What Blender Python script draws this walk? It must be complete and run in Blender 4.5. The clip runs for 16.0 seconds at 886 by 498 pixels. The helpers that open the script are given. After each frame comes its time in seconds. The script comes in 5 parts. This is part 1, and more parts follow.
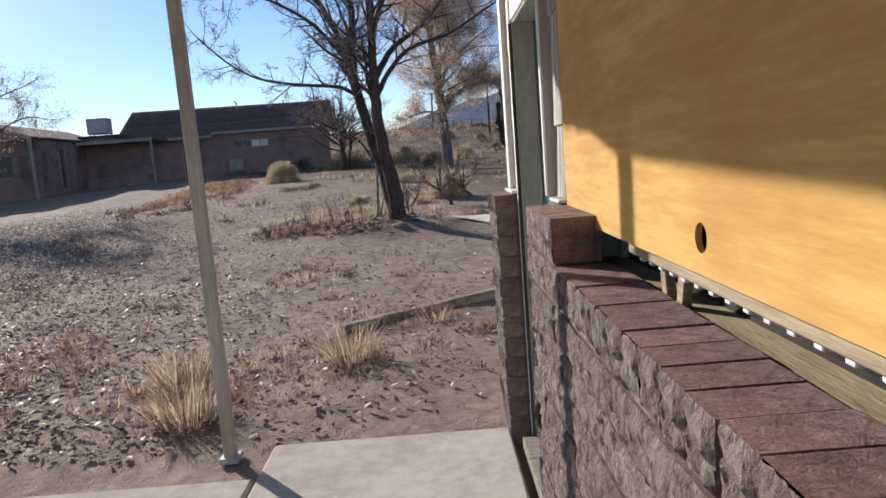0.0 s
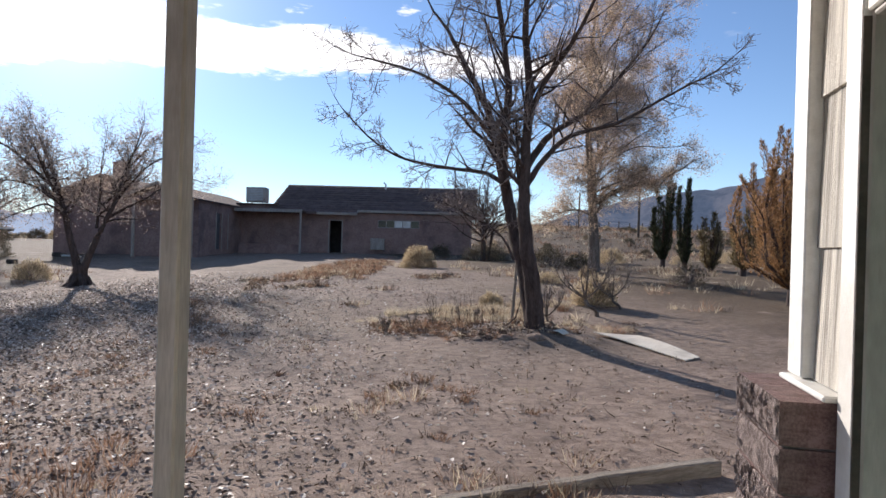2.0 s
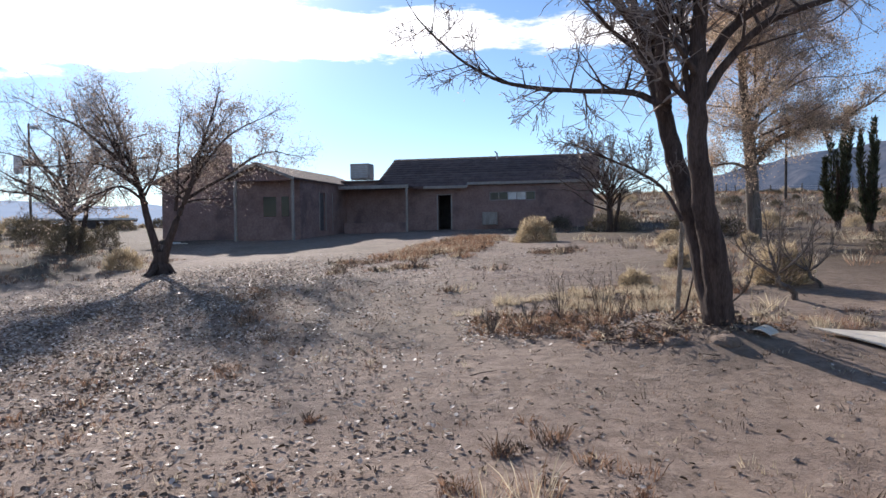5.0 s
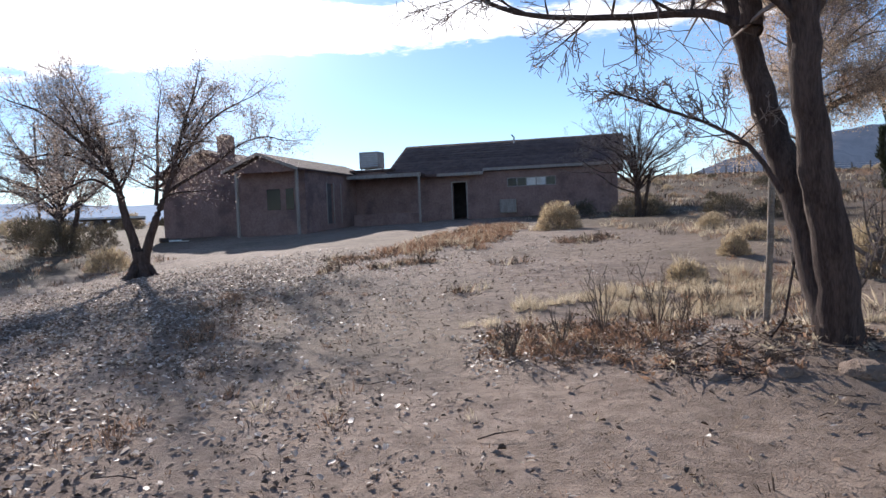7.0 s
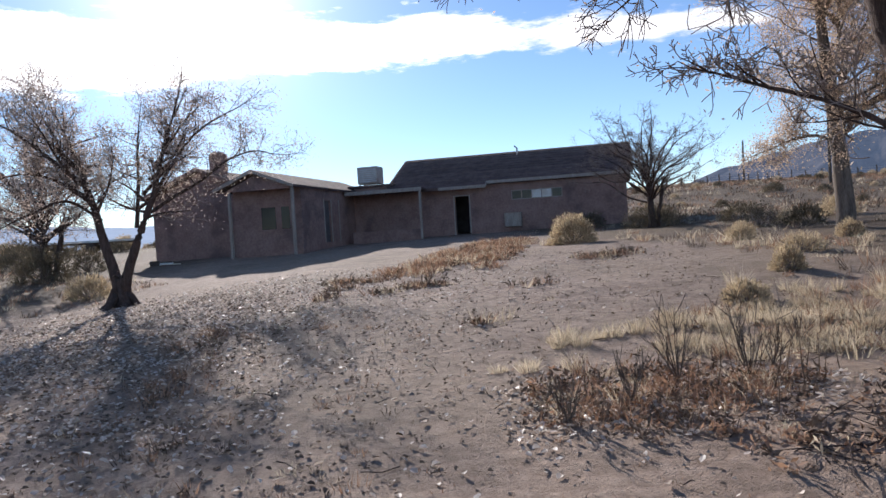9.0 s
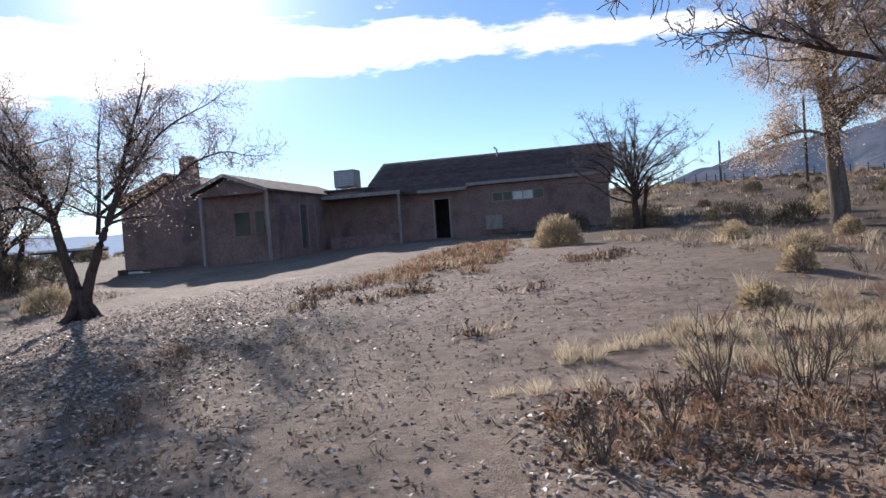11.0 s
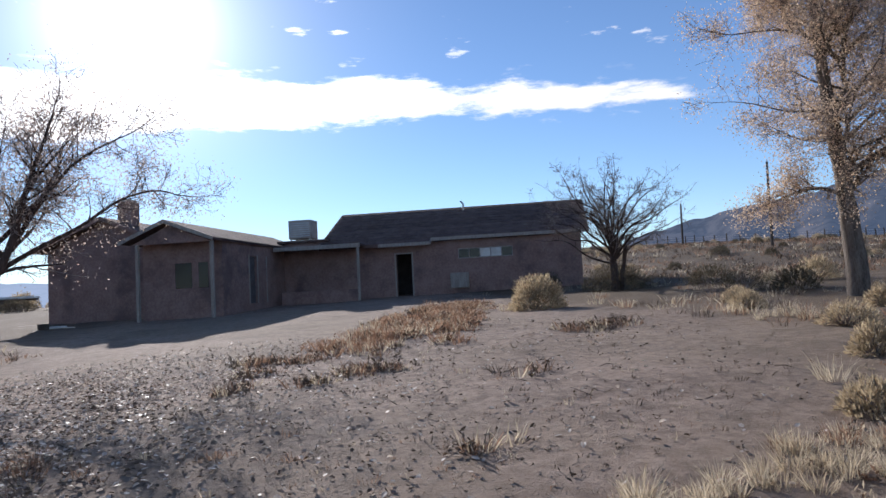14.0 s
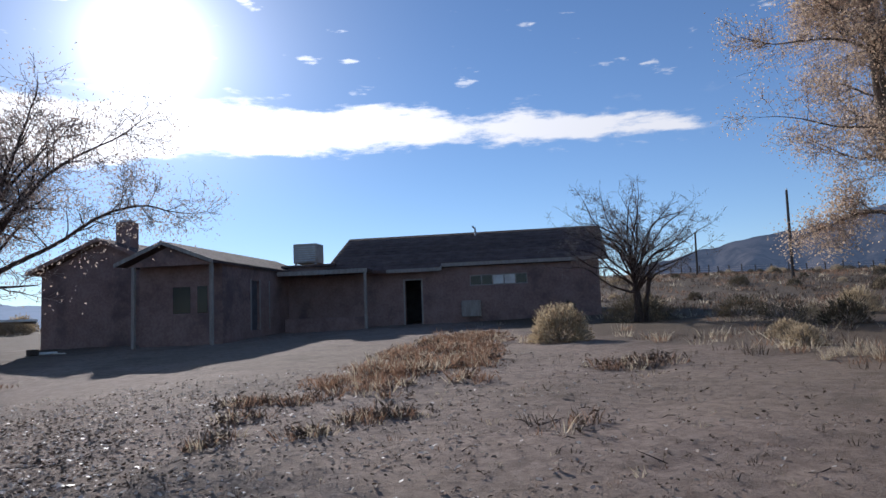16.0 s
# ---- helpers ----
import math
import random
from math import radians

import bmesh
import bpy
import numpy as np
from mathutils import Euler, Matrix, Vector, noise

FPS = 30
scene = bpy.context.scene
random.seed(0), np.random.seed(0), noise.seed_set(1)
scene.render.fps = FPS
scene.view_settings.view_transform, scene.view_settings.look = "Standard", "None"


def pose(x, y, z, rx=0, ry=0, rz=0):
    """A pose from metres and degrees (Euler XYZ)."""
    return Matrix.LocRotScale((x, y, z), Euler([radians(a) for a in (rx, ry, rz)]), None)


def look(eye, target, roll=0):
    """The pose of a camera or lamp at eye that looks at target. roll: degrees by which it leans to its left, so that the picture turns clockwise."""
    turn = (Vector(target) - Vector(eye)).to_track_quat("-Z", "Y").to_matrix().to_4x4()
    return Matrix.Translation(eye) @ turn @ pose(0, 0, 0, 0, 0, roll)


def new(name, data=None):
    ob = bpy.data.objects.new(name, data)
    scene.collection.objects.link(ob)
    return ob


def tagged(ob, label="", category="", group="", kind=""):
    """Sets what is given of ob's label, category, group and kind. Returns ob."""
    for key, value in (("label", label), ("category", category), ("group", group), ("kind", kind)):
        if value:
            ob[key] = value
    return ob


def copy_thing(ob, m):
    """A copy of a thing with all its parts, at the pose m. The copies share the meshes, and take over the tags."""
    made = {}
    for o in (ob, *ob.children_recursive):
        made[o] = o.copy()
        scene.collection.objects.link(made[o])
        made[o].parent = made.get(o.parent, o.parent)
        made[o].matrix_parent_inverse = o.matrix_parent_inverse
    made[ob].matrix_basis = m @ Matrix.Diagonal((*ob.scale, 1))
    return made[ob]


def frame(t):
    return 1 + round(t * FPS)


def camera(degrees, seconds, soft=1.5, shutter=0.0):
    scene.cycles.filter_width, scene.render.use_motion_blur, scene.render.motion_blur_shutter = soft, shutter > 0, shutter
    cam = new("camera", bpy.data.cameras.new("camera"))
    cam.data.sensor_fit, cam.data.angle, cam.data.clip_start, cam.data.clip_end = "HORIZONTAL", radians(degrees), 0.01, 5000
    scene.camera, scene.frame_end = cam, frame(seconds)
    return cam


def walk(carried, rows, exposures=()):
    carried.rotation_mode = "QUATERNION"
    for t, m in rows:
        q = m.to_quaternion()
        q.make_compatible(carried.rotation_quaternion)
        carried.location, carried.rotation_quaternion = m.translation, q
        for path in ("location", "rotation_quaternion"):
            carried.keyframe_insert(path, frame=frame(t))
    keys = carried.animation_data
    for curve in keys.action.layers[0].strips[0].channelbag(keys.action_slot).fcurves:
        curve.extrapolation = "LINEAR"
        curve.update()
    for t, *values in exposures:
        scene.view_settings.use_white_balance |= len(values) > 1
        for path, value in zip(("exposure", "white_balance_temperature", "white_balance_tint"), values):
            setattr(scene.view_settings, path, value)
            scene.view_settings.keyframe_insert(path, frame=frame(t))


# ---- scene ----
cam = camera(65.4, 16.0)
PATH = [
    (0, (0.092, 0.189, 1.474), (0.97, 1.966, 1.204), -4.4),
    (0.5, (0.293, 0.645, 1.52), (0.954, 2.525, 1.35), -3.0),
    (1, (0.453, 1.015, 1.541), (1.03, 2.928, 1.453), -1.8),
    (1.5, (0.614, 1.361, 1.571), (1.148, 3.288, 1.549), 0.3),
    (2, (0.733, 1.863, 1.559), (1.262, 3.792, 1.563), 1.7),
    (2.5, (0.9, 2.355, 1.562), (1.374, 4.298, 1.575), 1.2),
    (3, (1.112, 3.01, 1.545), (1.514, 4.969, 1.556), 0.8),
    (3.5, (1.264, 3.594, 1.527), (1.587, 5.567, 1.53), 0.2),
    (4, (1.392, 4.214, 1.511), (1.637, 6.199, 1.493), -0.2),
    (4.5, (1.461, 4.77, 1.458), (1.674, 6.758, 1.413), -0.3),
    (7, (1.955, 7.494, 1.352), (2.095, 9.487, 1.26), -2.2),
    (7.5, (1.925, 7.89, 1.358), (2.07, 9.883, 1.278), -2.5),
    (8, (1.911, 8.236, 1.379), (2.055, 10.23, 1.306), -2.7),
    (8.5, (1.869, 8.613, 1.396), (2.021, 10.606, 1.332), -2.9),
    (9, (1.867, 8.981, 1.398), (2.011, 10.975, 1.349), -3.5),
    (11.5, (1.78, 10.022, 1.385), (2.021, 12.007, 1.349), -4.2),
    (12, (1.768, 10.325, 1.418), (2.043, 12.306, 1.398), -4.0),
    (12.5, (1.784, 10.756, 1.438), (2.082, 12.733, 1.445), -3.7),
    (13, (1.787, 11.189, 1.457), (2.107, 13.163, 1.5), -3.3),
    (13.5, (1.799, 11.691, 1.471), (2.135, 13.661, 1.548), -2.9),
    (14, (1.822, 12.16, 1.487), (2.164, 14.127, 1.6), -2.9),
    (14.5, (1.837, 12.611, 1.483), (2.182, 14.576, 1.623), -2.7),
    (15, (1.864, 12.963, 1.486), (2.207, 14.927, 1.646), -2.5),
    (15.5, (1.862, 13.208, 1.515), (2.202, 15.171, 1.689), -2.4),
    (16, (1.882, 13.59, 1.531), (2.206, 15.554, 1.724), -2.2),
]
EXPOSURES = [(0, 0.38, 6300, 16), (3.5, 0.42, 6250, 16), (7.5, 0.5, 6200, 16), (9, 0.42, 6180, 16), (12.5, 0.43, 6120, 16), (14.5, 0.12, 5950, 15), (16, -0.14, 5850, 15)]
walk(cam, [(t, look(eye, target, roll)) for t, eye, target, roll in PATH], EXPOSURES)

# ---- world, sun ----
SUN_AZ, SUN_EL = radians(-14.0), radians(21.0)
sun_dir = Vector((math.sin(SUN_AZ) * math.cos(SUN_EL), math.cos(SUN_AZ) * math.cos(SUN_EL), math.sin(SUN_EL)))
sun_data = bpy.data.lights.new("sun", "SUN")
sun_data.energy, sun_data.angle, sun_data.color = 5.0, radians(0.6), (1.0, 0.93, 0.82)
sun = new("sun", sun_data)
sun.matrix_world = look(sun_dir * 60, (0, 0, 0))


class Nodes:
    """Short writing of node trees."""

    def __init__(self, tree):
        self.tree = tree
        tree.nodes.clear()

    def add(self, kind, **values):
        node = self.tree.nodes.new(kind)
        for key, value in values.items():
            if key.startswith("in_"):
                slot = key[3:]
                node.inputs[int(slot) if slot.isdigit() else slot.replace("_", " ")].default_value = value
            elif key == "operation":
                node.operation = value
            elif key == "interpolation_type":
                node.interpolation_type = value
            elif key == "data_type":
                node.data_type = value
            elif key == "blend_type":
                node.blend_type = value
        return node

    def link(self, a, b):
        self.tree.links.new(a, b)

    def math(self, op, a, b=None, c=None):
        node = self.add("ShaderNodeMath", operation=op)
        for i, v in enumerate((a, b, c)):
            if v is None:
                continue
            if isinstance(v, (int, float)):
                node.inputs[i].default_value = v
            else:
                self.link(v, node.inputs[i])
        return node.outputs[0]

    def smooth(self, v, lo, hi):
        node = self.add("ShaderNodeMapRange", interpolation_type="SMOOTHSTEP", in_1=lo, in_2=hi)
        self.link(v, node.inputs[0])
        return node.outputs[0]

    def mix(self, fac, a, b, blend="MIX"):
        node = self.add("ShaderNodeMix", data_type="RGBA", blend_type=blend)
        for slot, v in ((0, fac), (6, a), (7, b)):
            if isinstance(v, (int, float)):
                node.inputs[slot].default_value = v
            elif isinstance(v, tuple):
                node.inputs[slot].default_value = (*v[:3], 1)
            else:
                self.link(v, node.inputs[slot])
        return node.outputs[2]


world = bpy.data.worlds.new("world")
scene.world = world
world.use_nodes = True
w = Nodes(world.node_tree)
sky = w.add("ShaderNodeTexSky")
sky.sky_type, sky.sun_disc, sky.sun_elevation, sky.sun_rotation = "NISHITA", False, SUN_EL, SUN_AZ
sky.altitude, sky.air_density, sky.dust_density, sky.ozone_density = 1300, 1.0, 0.0, 3.0
way = w.add("ShaderNodeTexCoord").outputs["Generated"]
xyz = w.add("ShaderNodeSeparateXYZ")
w.link(way, xyz.inputs[0])
azim = w.math("MULTIPLY", w.math("ARCTAN2", xyz.outputs[0], xyz.outputs[1]), 57.2958)
elev = w.math("MULTIPLY", w.math("ARCSINE", xyz.outputs[2]), 57.2958)
flat = w.add("ShaderNodeCombineXYZ")
w.link(w.math("MULTIPLY", azim, 0.06), flat.inputs[0])
w.link(w.math("MULTIPLY", elev, 0.22), flat.inputs[1])
wisps = w.add("ShaderNodeTexNoise", in_Scale=2.2, in_Detail=7.0, in_Roughness=0.62)
w.link(flat.outputs[0], wisps.inputs["Vector"])
# a long cloud bank low in the south, thinning to the right
off = w.math("SUBTRACT", azim, 2.0)
middle = w.math("SUBTRACT", 15.6, w.math("MULTIPLY", w.math("MULTIPLY", off, off), 0.0021))
half = w.math("MAXIMUM", w.math("SUBTRACT", 2.0, w.math("MULTIPLY", azim, 0.042)), 0.5)
away = w.math("ABSOLUTE", w.math("SUBTRACT", elev, middle))
edge = w.math("ADD", w.math("SUBTRACT", half, away), w.math("MULTIPLY", w.math("SUBTRACT", wisps.outputs[0], 0.5), 5.0))
bank = w.math("MULTIPLY", w.smooth(edge, -0.15, 0.75), w.math("SUBTRACT", 1.0, w.smooth(azim, 29.0, 36.0)))
# small puffs above it
puff_noise = w.add("ShaderNodeTexNoise", in_Scale=3.4, in_Detail=5.0, in_Roughness=0.55)
w.link(flat.outputs[0], puff_noise.inputs["Vector"])
puffs = w.math("MULTIPLY", w.smooth(puff_noise.outputs[0], 0.62, 0.70), w.smooth(elev, 16.0, 20.0))
cloud = w.math("MAXIMUM", bank, w.math("MULTIPLY", puffs, 0.7))
# the glow of the air round the sun
near_sun = w.add("ShaderNodeVectorMath", operation="DOT_PRODUCT")
w.link(way, near_sun.inputs[0])
near_sun.inputs[1].default_value = sun_dir
facing = w.math("MAXIMUM", near_sun.outputs["Value"], 0.0)
glow = w.math("MULTIPLY", w.math("POWER", facing, 32.0), 2.7)
glow = w.math("ADD", glow, w.math("MULTIPLY", w.math("POWER", facing, 140.0), 6.0))
glow = w.math("ADD", glow, w.math("MULTIPLY", w.math("POWER", facing, 600.0), 14.0))
cloud_light = w.math("ADD", 8.0, w.math("MULTIPLY", w.math("POWER", facing, 12.0), 7.0))
glow_colour = w.add("ShaderNodeVectorMath", operation="SCALE", in_0=(1.0, 0.97, 0.9))
w.link(glow, glow_colour.inputs["Scale"])
cloud_colour = w.add("ShaderNodeVectorMath", operation="SCALE", in_0=(1.0, 0.99, 0.97))
w.link(cloud_light, cloud_colour.inputs["Scale"])
clear = w.add("ShaderNodeVectorMath", operation="ADD")
w.link(sky.outputs[0], clear.inputs[0])
w.link(glow_colour.outputs[0], clear.inputs[1])
back = w.add("ShaderNodeBackground", in_Strength=0.11)
w.link(w.mix(cloud, clear.outputs[0], cloud_colour.outputs[0]), back.inputs[0])
w.link(back.outputs[0], w.add("ShaderNodeOutputWorld").inputs[0])


# ---- materials ----
def surface(name, dark, light, scale=4.0, rough=0.85, bump=0.3, bump_scale=None, metal=0.0, stain=None, vary=0.0, grain=(1, 1, 1), through_light=0.0, spec=0.5, deep=0.02):
    """A worn, uneven surface: colour from two scales of noise, fine relief, and change from piece to piece."""
    m = bpy.data.materials.new(name)
    m.use_nodes = True
    n = Nodes(m.node_tree)
    coord = n.add("ShaderNodeTexCoord").outputs["Object"]
    stretch = n.add("ShaderNodeMapping")
    stretch.inputs["Scale"].default_value = grain
    n.link(coord, stretch.inputs[0])
    fine = n.add("ShaderNodeTexNoise", in_Scale=scale * 6, in_Detail=6.0, in_Roughness=0.65)
    broad = n.add("ShaderNodeTexNoise", in_Scale=scale, in_Detail=4.0)
    for t in (fine, broad):
        n.link(stretch.outputs[0], t.inputs["Vector"])
    blend = n.math("ADD", n.math("MULTIPLY", fine.outputs[0], 0.55), n.math("MULTIPLY", broad.outputs[0], 0.45))
    colour = n.mix(n.smooth(blend, 0.34, 0.66), dark, light)
    if stain:
        patch = n.add("ShaderNodeTexNoise", in_Scale=scale * 0.35, in_Detail=5.0, in_Roughness=0.6)
        n.link(coord, patch.inputs["Vector"])
        colour = n.mix(n.math("MULTIPLY", n.smooth(patch.outputs[0], 0.5, 0.66), 0.6), colour, stain)
    if vary:
        info = n.add("ShaderNodeObjectInfo").outputs["Random"]
        island = n.add("ShaderNodeNewGeometry").outputs["Random Per Island"]
        amount = n.math("FRACT", n.math("ADD", info, island))
        shift = n.add("ShaderNodeHueSaturation")
        n.link(n.math("ADD", 1 - vary, n.math("MULTIPLY", amount, 2 * vary)), shift.inputs["Value"])
        n.link(colour, shift.inputs["Color"])
        colour = shift.outputs[0]
    shader = n.add("ShaderNodeBsdfPrincipled", in_Roughness=rough, in_Metallic=metal)
    shader.inputs["Specular IOR Level"].default_value = spec
    n.link(colour, shader.inputs["Base Color"])
    if bump:
        relief = n.add("ShaderNodeTexNoise", in_Scale=bump_scale or scale * 8, in_Detail=5.0, in_Roughness=0.7)
        n.link(stretch.outputs[0], relief.inputs["Vector"])
        node = n.add("ShaderNodeBump", in_Strength=bump, in_Distance=deep)
        n.link(relief.outputs[0], node.inputs["Height"])
        n.link(node.outputs[0], shader.inputs["Normal"])
    end = shader.outputs[0]
    if through_light:
        leaf = n.add("ShaderNodeBsdfTranslucent")
        n.link(colour, leaf.inputs[0])
        both = n.add("ShaderNodeMixShader", in_0=through_light)
        n.link(end, both.inputs[1])
        n.link(leaf.outputs[0], both.inputs[2])
        end = both.outputs[0]
    n.link(end, n.add("ShaderNodeOutputMaterial").inputs[0])
    return m


def earth():
    """Sandy soil: pale bare sand, darker litter, grit."""
    m = bpy.data.materials.new("sandy_soil")
    m.use_nodes = True
    n = Nodes(m.node_tree)
    coord = n.add("ShaderNodeTexCoord").outputs["Object"]

    def cloudy(scale, detail=5.0, rough=0.6):
        t = n.add("ShaderNodeTexNoise", in_Scale=scale, in_Detail=detail, in_Roughness=rough)
        n.link(coord, t.inputs["Vector"])
        return t.outputs[0]

    grit, tone, broad, far = cloudy(55, 4, 0.8), cloudy(7, 7, 0.7), cloudy(0.55, 5), cloudy(0.05, 5)
    colour = n.mix(n.smooth(tone, 0.3, 0.7), (0.224, 0.158, 0.116), (0.425, 0.316, 0.242))
    colour = n.mix(n.math("MULTIPLY", n.smooth(grit, 0.52, 0.72), 0.55), colour, (0.10, 0.075, 0.055))
    colour = n.mix(n.math("MULTIPLY", n.smooth(grit, 0.48, 0.3), 0.35), colour, (0.5, 0.41, 0.34))
    colour = n.mix(n.math("MULTIPLY", n.smooth(broad, 0.48, 0.68), 0.5), colour, (0.15, 0.104, 0.079))
    colour = n.mix(n.math("MULTIPLY", n.smooth(cloudy(2.3, 7, 0.72), 0.50, 0.64), 0.5), colour, (0.15, 0.104, 0.079))
    colour = n.mix(n.math("MULTIPLY", n.smooth(far, 0.45, 0.6), 0.4), colour, (0.19, 0.145, 0.085))
    # thatch of dead grass on the slope and beside the drive
    place = n.add("ShaderNodeSeparateXYZ")
    n.link(coord, place.inputs[0])
    field = n.math("MAXIMUM", n.math("MAXIMUM", n.smooth(place.outputs[0], 6.5, 13.0), n.math("MULTIPLY", n.smooth(place.outputs[0], 6.5, 9.5), n.smooth(place.outputs[1], 22.0, 30.0))), n.math("MULTIPLY", n.smooth(place.outputs[0], -5.0, -9.0), n.smooth(place.outputs[1], 22.0, 30.0)))
    thatch = n.smooth(n.math("ADD", n.math("MULTIPLY", cloudy(1.1, 7, 0.75), 0.6), n.math("MULTIPLY", cloudy(0.16, 5), 0.4)), 0.30, 0.47)
    colour = n.mix(n.math("MULTIPLY", n.math("MULTIPLY", field, thatch), 0.92), colour, n.mix(n.smooth(grit, 0.4, 0.6), (0.14, 0.094, 0.052), (0.075, 0.052, 0.032)))
    pebble = n.add("ShaderNodeTexVoronoi", in_Scale=38.0)
    n.link(coord, pebble.inputs["Vector"])
    stones = n.smooth(pebble.outputs["Distance"], 0.32, 0.1)
    height = n.math("ADD", n.math("MULTIPLY", tone, 0.9), n.math("ADD", n.math("MULTIPLY", grit, 0.35), n.math("MULTIPLY", stones, 0.22)))
    node = n.add("ShaderNodeBump", in_Strength=0.75, in_Distance=0.05)
    n.link(height, node.inputs["Height"])
    shader = n.add("ShaderNodeBsdfPrincipled", in_Roughness=0.92)
    shader.inputs["Specular IOR Level"].default_value = 0.25
    n.link(colour, shader.inputs["Base Color"])
    n.link(node.outputs[0], shader.inputs["Normal"])
    n.link(shader.outputs[0], n.add("ShaderNodeOutputMaterial").inputs[0])
    return m


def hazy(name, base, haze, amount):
    """Land so far off that air haze is mixed into its surface as a glow."""
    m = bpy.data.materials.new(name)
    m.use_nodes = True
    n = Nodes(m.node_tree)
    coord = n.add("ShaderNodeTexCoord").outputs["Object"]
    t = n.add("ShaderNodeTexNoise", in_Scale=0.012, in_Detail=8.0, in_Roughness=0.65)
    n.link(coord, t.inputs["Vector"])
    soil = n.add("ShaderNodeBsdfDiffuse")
    # dark noise patches stand for the shade of folds and relief
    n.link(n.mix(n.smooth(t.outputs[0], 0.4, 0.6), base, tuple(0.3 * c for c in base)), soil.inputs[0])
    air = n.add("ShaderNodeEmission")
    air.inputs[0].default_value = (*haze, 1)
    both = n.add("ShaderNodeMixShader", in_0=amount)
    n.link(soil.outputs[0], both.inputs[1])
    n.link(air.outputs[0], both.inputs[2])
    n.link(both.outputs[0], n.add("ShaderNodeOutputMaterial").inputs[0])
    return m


def glass():
    m = bpy.data.materials.new("window_glass")
    m.use_nodes = True
    n = Nodes(m.node_tree)
    shader = n.add("ShaderNodeBsdfPrincipled", in_Roughness=0.12)
    shader.inputs["Base Color"].default_value = (0.02, 0.02, 0.022, 1)
    shader.inputs["Specular IOR Level"].default_value = 0.35
    n.link(shader.outputs[0], n.add("ShaderNodeOutputMaterial").inputs[0])
    return m


SOIL = earth()
# split fronts: grazing sun and its highlights put in as paler, contrasty colour
BRICK = surface("slump_block", (0.14, 0.093, 0.083), (0.76, 0.62, 0.57), 42, 0.92, 1.0, 250, vary=0.15, spec=0.25, grain=(1, 1.5, 0.5), deep=0.05)
CAP = surface("red_cap_brick", (0.17, 0.10, 0.088), (0.40, 0.27, 0.245), 22, 0.9, 0.8, 150, vary=0.16, spec=0.25, stain=(0.17, 0.115, 0.10))
MORTAR = surface("mortar", (0.2, 0.15, 0.13), (0.32, 0.26, 0.23), 12, 0.95, 0.5)
PLY = surface("weathered_plywood", (0.50, 0.285, 0.08), (0.70, 0.445, 0.15), 3, 0.8, 0.1, grain=(1, 0.25, 2), stain=(0.5, 0.27, 0.085), spec=0.12)
CREAM = surface("cream_paint", (0.58, 0.55, 0.48), (0.74, 0.71, 0.64), 5, 0.6, 0.15, stain=(0.5, 0.46, 0.38))
WHITE = surface("white_trim_paint", (0.66, 0.65, 0.60), (0.82, 0.81, 0.77), 5, 0.5, 0.12, stain=(0.55, 0.51, 0.44))
SHAKE = surface("striated_shake", (0.17, 0.145, 0.12), (0.66, 0.62, 0.53), 5, 0.8, 0.8, 30, grain=(6, 6, 0.04), vary=0.1, deep=0.006)
GREEN = surface("green_door_paint", (0.04, 0.17, 0.125), (0.07, 0.235, 0.175), 4, 0.4, 0.08, stain=(0.085, 0.21, 0.16))
# grey-beige paint, darkened to carry the shade on jamb and casing side
TAUPE = surface("shaded_jamb_paint", (0.36, 0.325, 0.29), (0.50, 0.46, 0.415), 4, 0.7, 0.15, grain=(2, 2, 0.4), stain=(0.23, 0.205, 0.17))
POST = surface("post_paint", (0.40, 0.36, 0.30), (0.60, 0.55, 0.47), 5, 0.65, 0.25, grain=(4, 4, 0.4), stain=(0.32, 0.27, 0.21))
PLANK = surface("sill_wood", (0.26, 0.20, 0.11), (0.46, 0.38, 0.23), 5, 0.75, 0.3, grain=(1, 0.2, 4))
CONCRETE = surface("porch_concrete", (0.40, 0.355, 0.30), (0.58, 0.52, 0.44), 2.2, 0.9, 0.35, 70, stain=(0.33, 0.28, 0.22))
INSIDE = surface("dim_room_wall", (0.08, 0.068, 0.065), (0.14, 0.12, 0.115), 3, 0.9, 0.1)
ADOBE = surface("brown_stucco", (0.235, 0.148, 0.128), (0.355, 0.238, 0.205), 1.6, 0.95, 0.35, 30, stain=(0.12, 0.085, 0.08), spec=0.2)
SHINGLE = surface("roof_shingle", (0.092, 0.062, 0.054), (0.175, 0.122, 0.105), 2.4, 0.95, 0.6, 22, vary=0.14, spec=0.15)
TIMBER = surface("pale_timber", (0.26, 0.22, 0.19), (0.42, 0.37, 0.32), 4, 0.8, 0.3, grain=(3, 3, 0.5))
COOLER = surface("cooler_metal", (0.36, 0.31, 0.27), (0.5, 0.44, 0.39), 3, 0.7, 0.1, stain=(0.26, 0.17, 0.12))
BARK = surface("grey_bark", (0.048, 0.033, 0.028), (0.13, 0.095, 0.08), 7, 0.95, 0.9, 30, grain=(2, 2, 0.35), spec=0.2)
TWIG = surface("twig_bark", (0.18, 0.14, 0.12), (0.35, 0.285, 0.245), 6, 0.9, 0.0, vary=0.2, spec=0.2)
PALEBARK = surface("cottonwood_bark", (0.085, 0.066, 0.054), (0.24, 0.20, 0.165), 5, 0.95, 0.9, 24, grain=(2, 2, 0.3), spec=0.2)
DRYLEAF = surface("dry_leaf", (0.40, 0.31, 0.25), (0.66, 0.55, 0.46), 3, 0.7, 0.0, vary=0.3, through_light=0.6)
